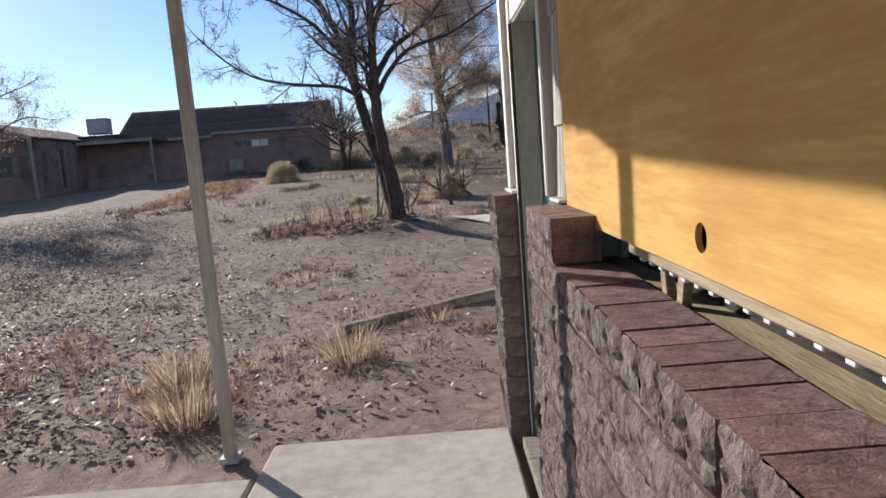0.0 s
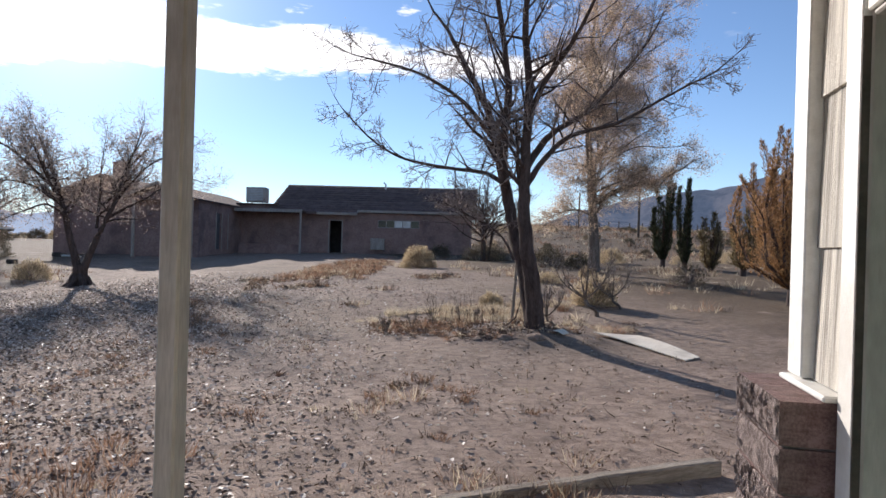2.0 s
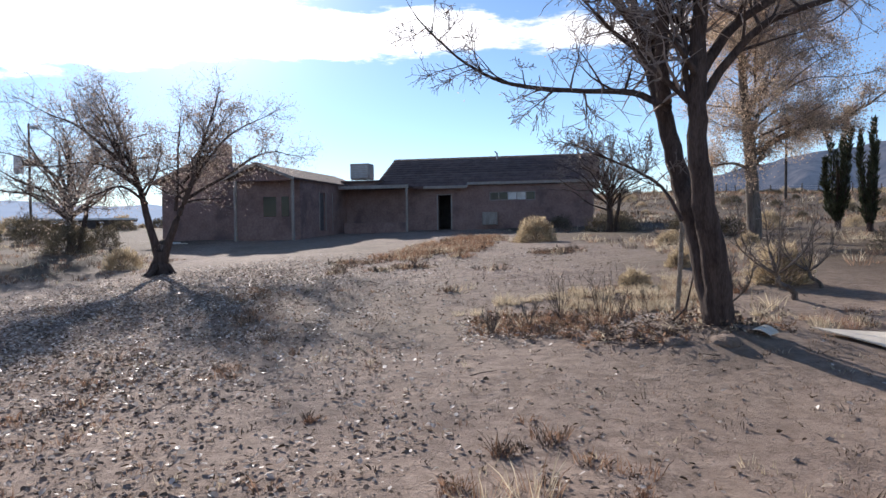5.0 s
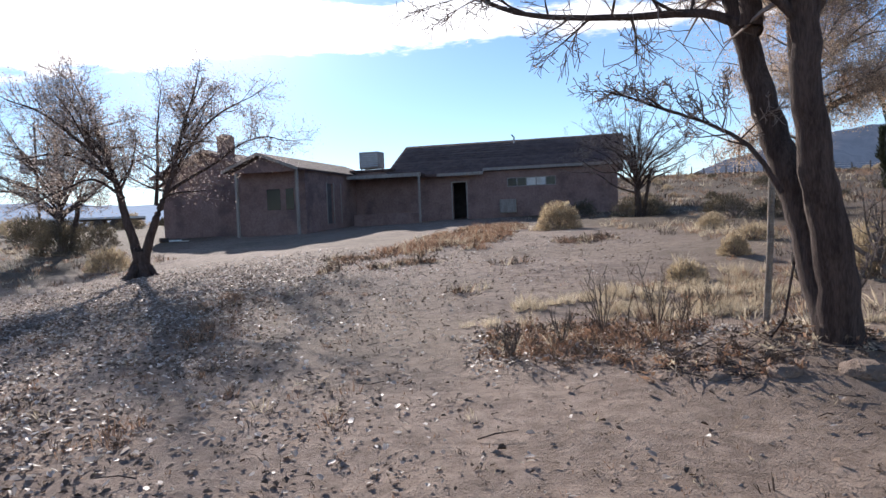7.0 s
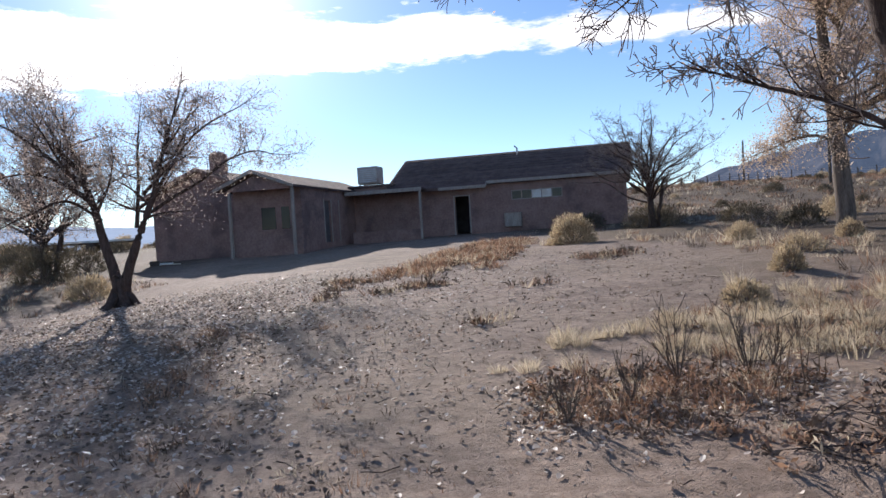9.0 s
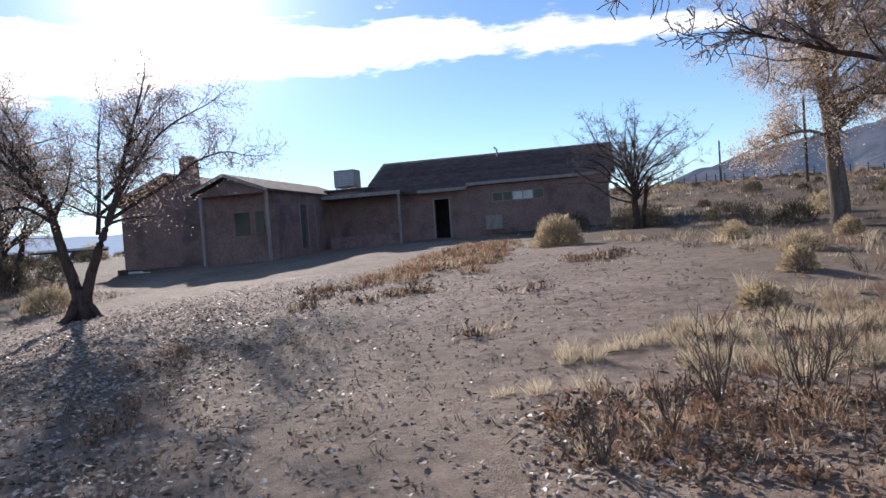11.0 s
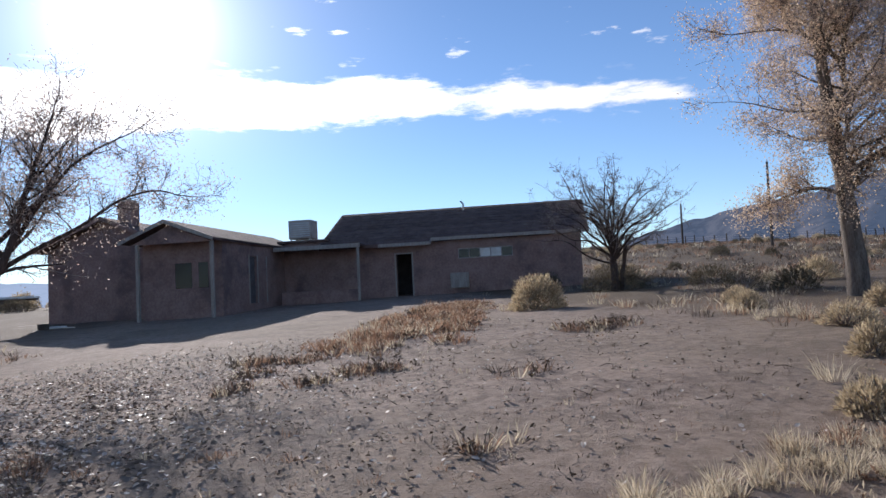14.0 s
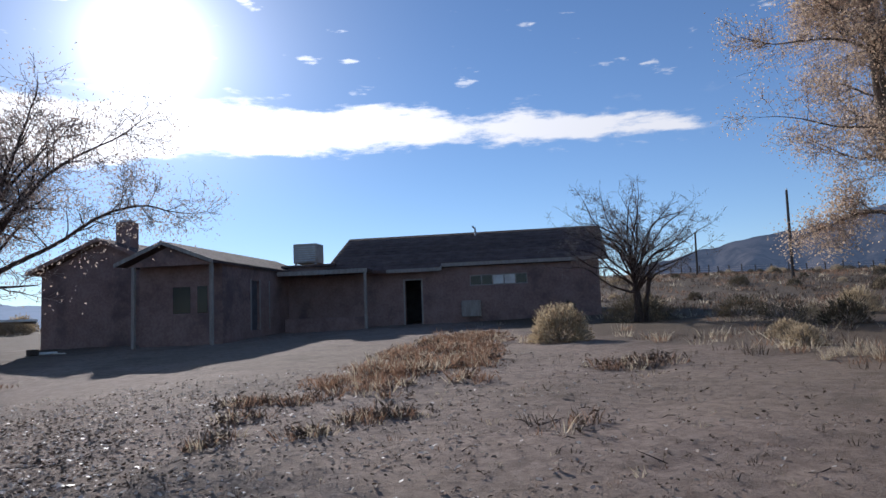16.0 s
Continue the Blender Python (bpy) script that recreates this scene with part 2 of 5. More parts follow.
TANLEAF = surface("tan_cottonwood_leaf", (0.50, 0.37, 0.26), (0.74, 0.58, 0.42), 2, 0.65, 0.0, vary=0.3, through_light=0.6)
EVERGREEN = surface("dark_evergreen", (0.026, 0.034, 0.018), (0.085, 0.092, 0.05), 3, 0.8, 0.0, vary=0.35, through_light=0.15)
RUST = surface("rusty_juniper", (0.22, 0.115, 0.052), (0.46, 0.275, 0.13), 3, 0.8, 0.0, vary=0.35, through_light=0.45)
OLIVE = surface("olive_juniper", (0.11, 0.085, 0.045), (0.24, 0.185, 0.10), 3, 0.8, 0.0, vary=0.35, through_light=0.35)
STRAW = surface("straw", (0.40, 0.32, 0.215), (0.70, 0.60, 0.44), 1.5, 0.7, 0.0, vary=0.3, through_light=0.5)
REDWEED = surface("red_brown_weed", (0.21, 0.115, 0.07), (0.46, 0.29, 0.185), 1.5, 0.75, 0.0, vary=0.35, through_light=0.35)
SAGE = surface("grey_sage", (0.09, 0.072, 0.045), (0.20, 0.165, 0.11), 2, 0.85, 0.0, vary=0.3, through_light=0.25)
RABBIT = surface("pale_rabbitbrush", (0.31, 0.24, 0.15), (0.58, 0.47, 0.31), 3, 0.85, 0.0, vary=0.25, through_light=0.5)
# pale base colour stands in for the glint of backlit leaves
LITTER = surface("fallen_leaf", (0.42, 0.35, 0.29), (0.78, 0.70, 0.61), 6, 0.5, 0.0, vary=0.25, through_light=0.3, spec=0.4)
BROWNLITTER = surface("brown_fallen_leaf", (0.12, 0.085, 0.06), (0.27, 0.195, 0.14), 6, 0.9, 0.0, vary=0.35, spec=0.15)
STONE = surface("small_stone", (0.16, 0.13, 0.11), (0.36, 0.31, 0.26), 20, 0.9, 0.2, vary=0.3)
BOARD = surface("bleached_board", (0.70, 0.61, 0.47), (0.86, 0.78, 0.64), 3, 0.85, 0.15, stain=(0.5, 0.44, 0.35))
OLDWOOD = surface("grey_old_wood", (0.20, 0.16, 0.12), (0.40, 0.335, 0.265), 5, 0.9, 0.6, grain=(0.4, 4, 4))
POLE = surface("tarred_pole", (0.05, 0.038, 0.03), (0.11, 0.085, 0.07), 3, 0.9, 0.4)
METAL = surface("galvanised", (0.4, 0.4, 0.4), (0.6, 0.6, 0.6), 5, 0.5, 0.1, metal=0.6)
GLASS = glass()
# blue air haze is put into both surfaces as emission
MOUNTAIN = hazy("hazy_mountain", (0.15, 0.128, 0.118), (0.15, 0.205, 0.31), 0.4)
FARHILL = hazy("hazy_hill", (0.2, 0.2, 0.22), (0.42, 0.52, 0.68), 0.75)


# ---- building helpers ----
def obj(name, verts, faces, material, parent=None, label="", smooth=False):
    me = bpy.data.meshes.new(name)
    me.from_pydata([tuple(v) for v in verts], [], faces)
    if smooth:
        me.polygons.foreach_set("use_smooth", [True] * len(me.polygons))
    me.materials.append(material)
    me.update()
    ob = new(name, me)
    ob.parent = parent
    if label:
        ob["label"] = label
    return ob


def part(name, bm, material, parent=None, label=""):
    me = bpy.data.meshes.new(name)
    bmesh.ops.recalc_face_normals(bm, faces=bm.faces)
    bm.to_mesh(me)
    bm.free()
    me.materials.append(material)
    ob = new(name, me)
    ob.parent = parent
    if label:
        ob["label"] = label
    return ob


def block(bm, x0, x1, y0, y1, z0, z1, bevel=0.0):
    made = bmesh.ops.create_cube(bm, size=1.0)
    bmesh.ops.scale(bm, vec=(x1 - x0, y1 - y0, z1 - z0), verts=made["verts"])
    bmesh.ops.translate(bm, vec=((x0 + x1) / 2, (y0 + y1) / 2, (z0 + z1) / 2), verts=made["verts"])
    if bevel:
        edges = list({e for v in made["verts"] for e in v.link_edges})
        bmesh.ops.bevel(bm, geom=edges, offset=bevel, segments=1, affect="EDGES")
    return bm


def slab(name, x0, x1, y0, y1, z0, z1, material, parent=None, label="", bevel=0.004):
    return part(name, block(bmesh.new(), x0, x1, y0, y1, z0, z1, bevel), material, parent, label)


def prism(name, outline, axis, a, b, material, parent=None, label=""):
    """An outline drawn across one axis ('x': in y, z; 'y': in x, z), drawn out from a to b."""
    bm = bmesh.new()

    def at(p, d):
        return (d, p[0], p[1]) if axis == "x" else (p[0], d, p[1])

    low = [bm.verts.new(at(p, a)) for p in outline]
    high = [bm.verts.new(at(p, b)) for p in outline]
    bm.faces.new(low)
    bm.faces.new(high)
    for i in range(len(outline)):
        j = (i + 1) % len(outline)
        bm.faces.new((low[i], low[j], high[j], high[i]))
    return part(name, bm, material, parent, label)


def pierced(name, a0, a1, z0, z1, holes, axis, d0, d1, material, parent=None, label=""):
    """A wall of one piece, from d0 to d1 thick, with openings (a, b, low, high) right through it; it runs along x or y."""
    cuts = sorted({a0, a1, *(h[0] for h in holes), *(h[1] for h in holes)})
    rises = sorted({z0, z1, *(h[2] for h in holes), *(h[3] for h in holes)})
    bm = bmesh.new()

    def at(a, d, z):
        return (a, d, z) if axis == "x" else (d, a, z)

    grid = {(i, j): bm.verts.new(at(a, d0, z)) for i, a in enumerate(cuts) for j, z in enumerate(rises)}
    for i in range(len(cuts) - 1):
        for j in range(len(rises) - 1):
            a, z = (cuts[i] + cuts[i + 1]) / 2, (rises[j] + rises[j + 1]) / 2
            if not any(h[0] < a < h[1] and h[2] < z < h[3] for h in holes):
                bm.faces.new((grid[i, j], grid[i + 1, j], grid[i + 1, j + 1], grid[i, j + 1]))
    bmesh.ops.delete(bm, geom=[v for v in bm.verts if not v.link_faces], context="VERTS")
    grown = bmesh.ops.extrude_face_region(bm, geom=list(bm.faces))
    bmesh.ops.translate(bm, vec=at(0, d1 - d0, 0), verts=[g for g in grown["geom"] if isinstance(g, bmesh.types.BMVert)])
    return part(name, bm, material, parent, label)


def empty(name, m, label, category, group="", kind=""):
    ob = new(name)
    ob.matrix_basis = m
    return tagged(ob, label, category, group, kind)


class Mesh:
    """Gathers many small shapes into one mesh."""

    def __init__(self):
        self.v, self.f = [], []

    def tube(self, pts, radii, sides):
        base = len(self.v)
        n = len(pts)
        for i, p in enumerate(pts):
            d = pts[min(i + 1, n - 1)] - pts[max(i - 1, 0)]
            if d.length < 1e-6:
                d = Vector((0, 0, 1))
            d.normalize()
            a = d.cross(Vector((0.31, 0.17, 0.94)) if abs(d.z) < 0.9 else Vector((1, 0.1, 0)))
            a.normalize()
            b = d.cross(a)
            for k in range(sides):
                t = 2 * math.pi * k / sides
                self.v.append(p + radii[i] * (math.cos(t) * a + math.sin(t) * b))
        for i in range(n - 1):
            for k in range(sides):
                k2 = (k + 1) % sides
                self.f.append((base + i * sides + k, base + i * sides + k2, base + (i + 1) * sides + k2, base + (i + 1) * sides + k))

    def leaf(self, p, d, side, length, width):
        """A narrow diamond."""
        base = len(self.v)
        self.v += [p, p + d * length * 0.5 + side * width * 0.5, p + d * length, p + d * length * 0.5 - side * width * 0.5]
        self.f.append((base, base + 1, base + 2, base + 3))

    def blade(self, p, d, side, length, width, bend):
        base = len(self.v)
        mid = p + d * length * 0.55
        self.v += [p - side * width * 0.5, p + side * width * 0.5, mid + side * width * 0.35 + bend * 0.3, mid - side * width * 0.35 + bend * 0.3, p + d * length * 0.95 + bend]
        self.f += [(base, base + 1, base + 2, base + 3), (base + 3, base + 2, base + 4)]

    def make(self, name, material, parent=None, label="", smooth=False):
        return obj(name, self.v, self.f, material, parent, label, smooth)


def rnd(a, b):
    return random.uniform(a, b)


def any_way(up=0.0):
    v = Vector((random.gauss(0, 1), random.gauss(0, 1), random.gauss(0, 1) + up))
    return v.normalized() if v.length > 1e-5 else Vector((0, 0, 1))


# ---- ground ----
def step(v, lo, hi):
    t = min(max((v - lo) / (hi - lo), 0.0), 1.0)
    return t * t * (3 - 2 * t)


def land(x, y):
    """The height of the ground: level at the porch, rising gently to the far house and a hillside."""
    q = min(max(y - 5, 0.0), 60.0)
    z = 0.02 * q + 0.00018 * q * q + 0.028 * (min(max(x, -10.0), 40.0) - 2.0) * step(y, 5, 15)
    z += 0.052 * max(0.0, min(y, 110.0) - 45) * step(x, 7, 30)
    z += 0.10 * step(y, 16, 22) * (1 - step(y, 25, 36)) - 0.08 * step(y, 6, 10) * (1 - step(y, 15, 19))
    z -= 0.065 * min(max(-0.5 - x, 0.0), 6.0) * step(y, 14, 21) * (1 - step(y, 26, 36))
    z += 0.20 * math.exp(-((x - 5.0) ** 2 + (y - 12.5) ** 2) / 1.3)
    return z


def relief(x, y):
    z = land(x, y)
    near = 1.0 - step(math.hypot(x, y - 20), 60, 130)
    z += near * 0.05 * noise.noise((x * 0.55, y * 0.55, 3.1)) + near * 0.022 * noise.noise((x * 2.1, y * 2.1, 1.7)) + near * 0.01 * noise.noise((x * 6, y * 6, 8.0))
    s, p = 0.438 * x + 0.899 * y, -0.899 * x + 0.438 * y
    if s < 4.4 and -3 < p < 2.4:
        z -= 0.03 * (1 - step(s, 3.5, 4.4))
    return z


def spread(lo, hi, fine, far):
    """Grid lines: even between lo and hi, widening outside."""
    inner = list(np.arange(lo, hi + fine / 2, fine))
    out, d, v = [], fine, hi
    while v < far:
        d *= 1.22
        v += d
        out.append(v)
    left, d, v = [], fine, lo
    while v > -far:
        d *= 1.22
        v -= d
        left.append(v)
    return left[::-1] + inner + out


gx, gy = spread(-9, 15, 0.16, 3200), spread(-1, 34, 0.16, 3200)
ground_verts = [(x, y, relief(x, y)) for y in gy for x in gx]
nx = len(gx)
ground_faces = [(j * nx + i, j * nx + i + 1, (j + 1) * nx + i + 1, (j + 1) * nx + i) for j in range(len(gy) - 1) for i in range(nx - 1)]
ground = obj("ground", ground_verts, ground_faces, SOIL, smooth=True)
tagged(ground, "dry grey-tan sandy yard with grit and leaf litter", "ground", kind="structure")


def ridge(name, material, dist, az0, az1, height, label):
    """A far range of hills: foot, slope and an uneven crest."""
    rows, cols = 9, 150
    verts, faces = [], []
    for j in range(rows):
        k = j / (rows - 1)
        for i in range(cols):
            az = radians(az0 + (az1 - az0) * i / (cols - 1))
            top = height(math.degrees(az)) * dist
            fold = 1 + 0.22 * noise.noise((i * 0.22, j * 0.5, 2.0)) * (1 - k)
            d = dist * (0.72 + 0.28 * k) * fold
            z = -8 + (top + 8) * (k ** 1.25) + (0.004 * dist * noise.noise((i * 0.5, j * 0.9, 5.0)) if 0 < j else 0)
            verts.append((d * math.sin(az), d * math.cos(az), z))
    for j in range(rows - 1):
        for i in range(cols - 1):
            faces.append((j * cols + i, j * cols + i + 1, (j + 1) * cols + i + 1, (j + 1) * cols + i))
    return tagged(obj(name, verts, faces, material, smooth=True), label, "backdrop", kind="structure")


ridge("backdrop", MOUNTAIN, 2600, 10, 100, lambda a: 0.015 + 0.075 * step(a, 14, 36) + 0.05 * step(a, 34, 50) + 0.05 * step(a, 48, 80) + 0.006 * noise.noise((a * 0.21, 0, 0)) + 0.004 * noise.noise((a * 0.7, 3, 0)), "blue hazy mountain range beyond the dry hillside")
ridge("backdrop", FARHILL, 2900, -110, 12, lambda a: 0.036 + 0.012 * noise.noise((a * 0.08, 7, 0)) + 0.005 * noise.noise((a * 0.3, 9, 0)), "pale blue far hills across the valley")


# ---- the near house: local x into the house, y along its front ----
near_house = empty("house", pose(0, 0, 0, 0, 0, -26), "low house with slump-block wainscot, cream siding and boarded window", "house")
FACE, SIDING, END = 0.292, 0.43, 3.885


def rough_block(lx, h, depth, cols=24):
    """A split-faced block lying along y, its broken face towards -x."""
    rows = 7
    verts, faces = [], []
    for j in range(rows + 1):
        for i in range(cols + 1):
            edge = i in (0, cols) or j in (0, rows)
            verts.append((rnd(0.0, 0.006) if edge else rnd(-0.008, 0.003), lx * (i / cols) + (0 if i in (0, cols) else rnd(-0.004, 0.004)), h * j / rows + (0 if j in (0, rows) else rnd(-0.006, 0.006))))
    for j in range(rows):
        for i in range(cols):
            a = j * (cols + 1) + i
            faces.append((a, a + cols + 1, a + cols + 2, a + 1))
    b = len(verts)
    verts += [(depth, 0, 0), (depth, lx, 0), (depth, lx, h), (depth, 0, h)]
    corner = (0, cols, rows * (cols + 1) + cols, rows * (cols + 1))
    faces.append((b, b + 1, b + 2, b + 3))
    for k in range(4):
        k2 = (k + 1) % 4
        faces.append((corner[k], corner[k2], b + k2, b + k))
    me = bpy.data.meshes.new("brick")
    me.from_pydata(verts, [], faces)
    me.materials.append(BRICK)
    me.materials.append(CAP)
    # fronts take the paler, sun-toned BRICK; top, ends and back take CAP
    for i, p in enumerate(me.polygons):
        p.material_index = 0 if i < cols * rows else 1
    return me


def lay(parent, y0, y1, z0, courses, length=0.395, h=0.097, gap=0.007, depth=0.10):
    """Courses of split blocks in running bond along a wall."""
    kinds = [rough_block(length, h, depth) for _ in range(5)]
    for c in range(courses):
        y = y0 - (0.2 if c % 2 else 0.0)
        while y < y1 - 0.02:
            a, b = max(y, y0), min(y + length, y1)
            if b - a > 0.03:
                me = random.choice(kinds) if b - a > length - 0.001 else rough_block(b - a, h, depth)
                ob = new("brick", me)
                ob.parent = parent
                ob.location = (FACE + rnd(-0.005, 0.003), a, z0 + c * (h + gap))
            y += length + gap


wall = slab("wall", FACE + 0.008, SIDING, -3.4, 2.47, -0.1, 1.06, MORTAR, near_house, "brown slump-block wainscot with raked joints")
pier = slab("wall", FACE + 0.008, SIDING, 3.61, END + 0.08, -0.1, 1.236, MORTAR, near_house, "brown slump-block corner wainscot")
# upper wall, built round window and door
pierced("wall", -5.0, END, -0.1, 2.72, [(-1.6, 2.2, 1.05, 2.15), (2.68, 3.50, 0.0, 2.06)], "y", SIDING, 0.60, CREAM, near_house, "cream-painted upper wall")
slab("wall", 0.60, 6.0, END - 0.15, END, -0.1, 2.72, CREAM, near_house, "cream end wall", 0)
slab("wall", 0.60, 6.0, -5.0, -4.85, -0.1, 2.72, CREAM, near_house, "cream end wall", 0)
slab("wall", 5.85, 6.0, -4.85, END - 0.15, -0.1, 2.72, CREAM, near_house, "cream back wall", 0)
slab("room_back", 2.15, 2.2, -2.0, 2.5, 0.05, 2.5, INSIDE, near_house, "dim wall of the room behind the window")
prism("roof", [(-1.51, 2.75), (-1.51, 2.90), (2.6, 3.88), (6.6, 2.90), (6.6, 2.75), (2.6, 3.74)], "y", -5.4, 4.70, SHINGLE, near_house, "brown shingle roof reaching over the porch")
# unseen ceiling, made dark so less light bounces onto the plywood
prism("soffit", [(-1.51, 2.722), (0.60, 2.722), (0.60, 2.742), (-1.51, 2.742)], "y", -5.3, 4.18, OLDWOOD, near_house, "unseen brown porch ceiling boards, dark to cut bounced light")
prism("fascia", [(-1.55, 2.70), (-1.51, 2.70), (-1.51, 2.93), (-1.55, 2.93)], "y", -5.4, 4.72, WHITE, near_house)
prism("porch_beam", [(-5.3, 2.335), (1.5, 2.345), (2.7, 2.365), (3.56, 2.40), (3.70, 2.405), (3.97, 2.468), (4.13, 2.475), (4.16, 2.50), (4.16, 2.72), (-5.3, 2.72)], "x", -1.20, -1.08, POST, near_house, "painted timber beam reaching past its post")


def porch_post(y):
    bm = bmesh.new()
    block(bm, -1.18, -1.122, y - 0.03, y + 0.03, 0.0, 2.40 if y > 0 else 2.336, 0.006)
    for v in bm.verts:
        v.co.x += 0.006 * math.sin(v.co.z * 2.1)
    post = part("porch_post", bm, POST, near_house, "square painted post with worn edges")
    slab("post_foot", -1.20, -1.10, y - 0.05, y + 0.05, 0.0, 0.03, METAL, post, "small metal shoe")


for y in (3.6, -1.7, -4.6):
    porch_post(y)

# window behind plywood, sill, frame
sill = slab("window_sill", 0.452, 0.62, -1.6, 2.2, 1.052, 1.145, PLANK, near_house, "weathered wooden window sill", 0.006)
frame_bm = bmesh.new()
block(frame_bm, 0.515, 0.56, 2.15, 2.2, 1.13, 2.15, 0.003)
block(frame_bm, 0.515, 0.56, -1.6, -1.55, 1.13, 2.15, 0.003)
block(frame_bm, 0.515, 0.56, -1.55, 2.15, 2.10, 2.15, 0.003)
block(frame_bm, 0.515, 0.56, 0.28, 0.33, 1.13, 2.10, 0.003)
window_frame = part("window_frame", frame_bm, WHITE, near_house, "white window frame behind the plywood")
for y0, y1 in ((-1.55, 0.28), (0.33, 2.15)):
    slab("pane", 0.535, 0.541, y0, y1, 1.13, 2.10, GLASS, window_frame, bevel=0)
# row of small white blocks, evenly spaced, under the plywood edge
y = -1.4
while y < 1.75:
    slab("glazing_tab", 0.448, 0.466, y, y + 0.022, 1.205, 1.24, WHITE, window_frame, bevel=0.002)
    y += 0.065
slab("batten", 0.440, 0.456, -1.45, 1.80, 1.215, 1.26, PLANK, window_frame, "wooden batten behind the plywood")
for y0, z1, lean in ((1.58, 1.19, 0.02), (1.50, 1.18, -0.03)):
    bm = block(bmesh.new(), 0.455, 0.475, y0, y0 + 0.035, 1.146, z1 + 0.03, 0.003)
    for v in bm.verts:
        v.co.y += lean * (v.co.z - 1.146) / 0.1
    part("loose_slat", bm, PLANK, window_frame)


def plywood():
    """The sheet over the window, with a round hole through it."""
    y0, y1, z0, z1, hy, hz, r = -1.75, 2.415, 1.25, 2.42, 1.30, 1.311, 0.025
    bm = bmesh.new()
    s = 0.05
    ring, box = [], []
    for k in range(24):
        a = 2 * math.pi * k / 24 + math.pi / 4
        c, d = math.cos(a), math.sin(a)
        m = s / max(abs(c), abs(d))
        ring.append(bm.verts.new((0.418, hy + r * c, hz + r * d)))
        box.append(bm.verts.new((0.418, hy + m * c, hz + m * d)))
    for k in range(24):
        j = (k + 1) % 24
        bm.faces.new((ring[k], ring[j], box[j], box[k]))
    def quad(a, b, c, d):
        bm.faces.new([bm.verts.new((0.418, p, q)) for p, q in ((a, c), (b, c), (b, d), (a, d))])
    quad(y0, hy - s, z0, z1)
    quad(hy + s, y1, z0, z1)
    quad(hy - s, hy + s, hz + s, z1)
    quad(hy - s, hy + s, z0, hz - s)
    bmesh.ops.remove_doubles(bm, verts=bm.verts, dist=0.0004)
    grown = bmesh.ops.extrude_face_region(bm, geom=list(bm.faces))
    bmesh.ops.translate(bm, vec=(0.011, 0, 0), verts=[g for g in grown["geom"] if isinstance(g, bmesh.types.BMVert)])
    return part("plywood_sheet", bm, PLY, near_house, "orange-tan plywood sheet screwed over the window, with a round hole")


ply = plywood()
for py in (-1.6, -0.4, 0.8):
    for pz in (1.33, 1.85, 2.36):
        slab("screw", 0.4155, 0.418, py - 0.004, py + 0.004, pz - 0.004, pz + 0.004, METAL, ply, bevel=0.001)

# siding shakes beside the door and at the corner
for y0, y1 in ((2.418, 2.598), (3.60, 3.79)):
    z, k = 1.302 if y0 < 3 else 1.274, 0
    while z < 2.5:
        top = 1.55 if k == 0 and y0 < 3 else 1.60 if k == 0 else min(z + 0.37, 2.56)
        n = 1
        for i in range(n):
            a, b = y0 + (y1 - y0) * i / n + 0.001, y0 + (y1 - y0) * (i + 1) / n - 0.001
            prism("shake", [(SIDING, z), (SIDING - 0.013, z + 0.002), (SIDING - 0.004, top), (SIDING, top)], "y", a, b, SHAKE, near_house)
        z, k = top - 0.01, k + 1

# door, casing and trim
door = slab("door", 0.510, 0.555, 2.693, 3.486, 0.06, 2.045, GREEN, near_house, "closed dark green painted door")
slab("door_handle", 0.465, 0.51, 2.76, 2.80, 0.98, 1.02, METAL, door, "dull round metal knob")
door_frame = slab("door_frame", 0.412, 0.60, 3.487, 3.50, 0.0, 2.06, TAUPE, near_house, "grey-beige door jambs and head, shade put into the paint")
slab("jamb", 0.412, 0.60, 2.68, 2.692, 0.0, 2.06, WHITE, door_frame)
slab("head", 0.412, 0.60, 2.693, 3.486, 2.047, 2.06, TAUPE, door_frame)
slab("stop", 0.495, 0.509, 3.474, 3.486, 0.06, 2.046, TAUPE, door_frame, bevel=0.002)
slab("threshold", 0.34, 0.60, 2.693, 3.486, 0.0, 0.055, OLDWOOD, door_frame)
casing = slab("casing", 0.398, SIDING, 3.503, 3.582, 0.03, 2.165, WHITE, near_house, "white door casing with chipped paint")
# dark strip put in for the shade of the groove between casing and jamb
slab("screen_stop", 0.392, 0.408, 3.481, 3.4865, 0.03, 2.046, POLE, casing, "dark strip standing for the shaded groove beside the jamb", bevel=0.001)
slab("casing_head", 0.398, SIDING, 2.57, 3.582, 2.168, 2.27, WHITE, casing)
slab("casing_inner", 0.405, SIDING, 2.693, 3.50, 2.06, 2.165, CREAM, casing)
slab("casing_side", 0.386, SIDING, 2.602, 2.64, 1.302, 2.165, WHITE, casing)
# thin taupe strip gives the white casing's side its shade
slab("casing_edge", 0.390, SIDING, 2.5965, 2.6015, 1.302, 2.165, TAUPE, casing, bevel=0.001)
slab("corner_board", 0.392, SIDING, 3.80, END + 0.02, 1.275, 2.56, WHITE, near_house, "white corner board")
slab("corner_board", SIDING, 0.53, END, END + 0.022, 1.275, 2.56, WHITE, near_house)
slab("sill_strip", 0.392, SIDING, 2.425, 2.595, 1.288, 1.30, WHITE, near_house, "white drip strip")
slab("sill_strip", 0.372, SIDING, 3.585, END + 0.02, 1.259, 1.273, WHITE, near_house)

# cap course and the raised end block
random.seed(5)
cap_kinds = [rough_block(0.0895, 0.095, 0.158, 7) for _ in range(7)]
y = 2.017 - 0.097 * 54
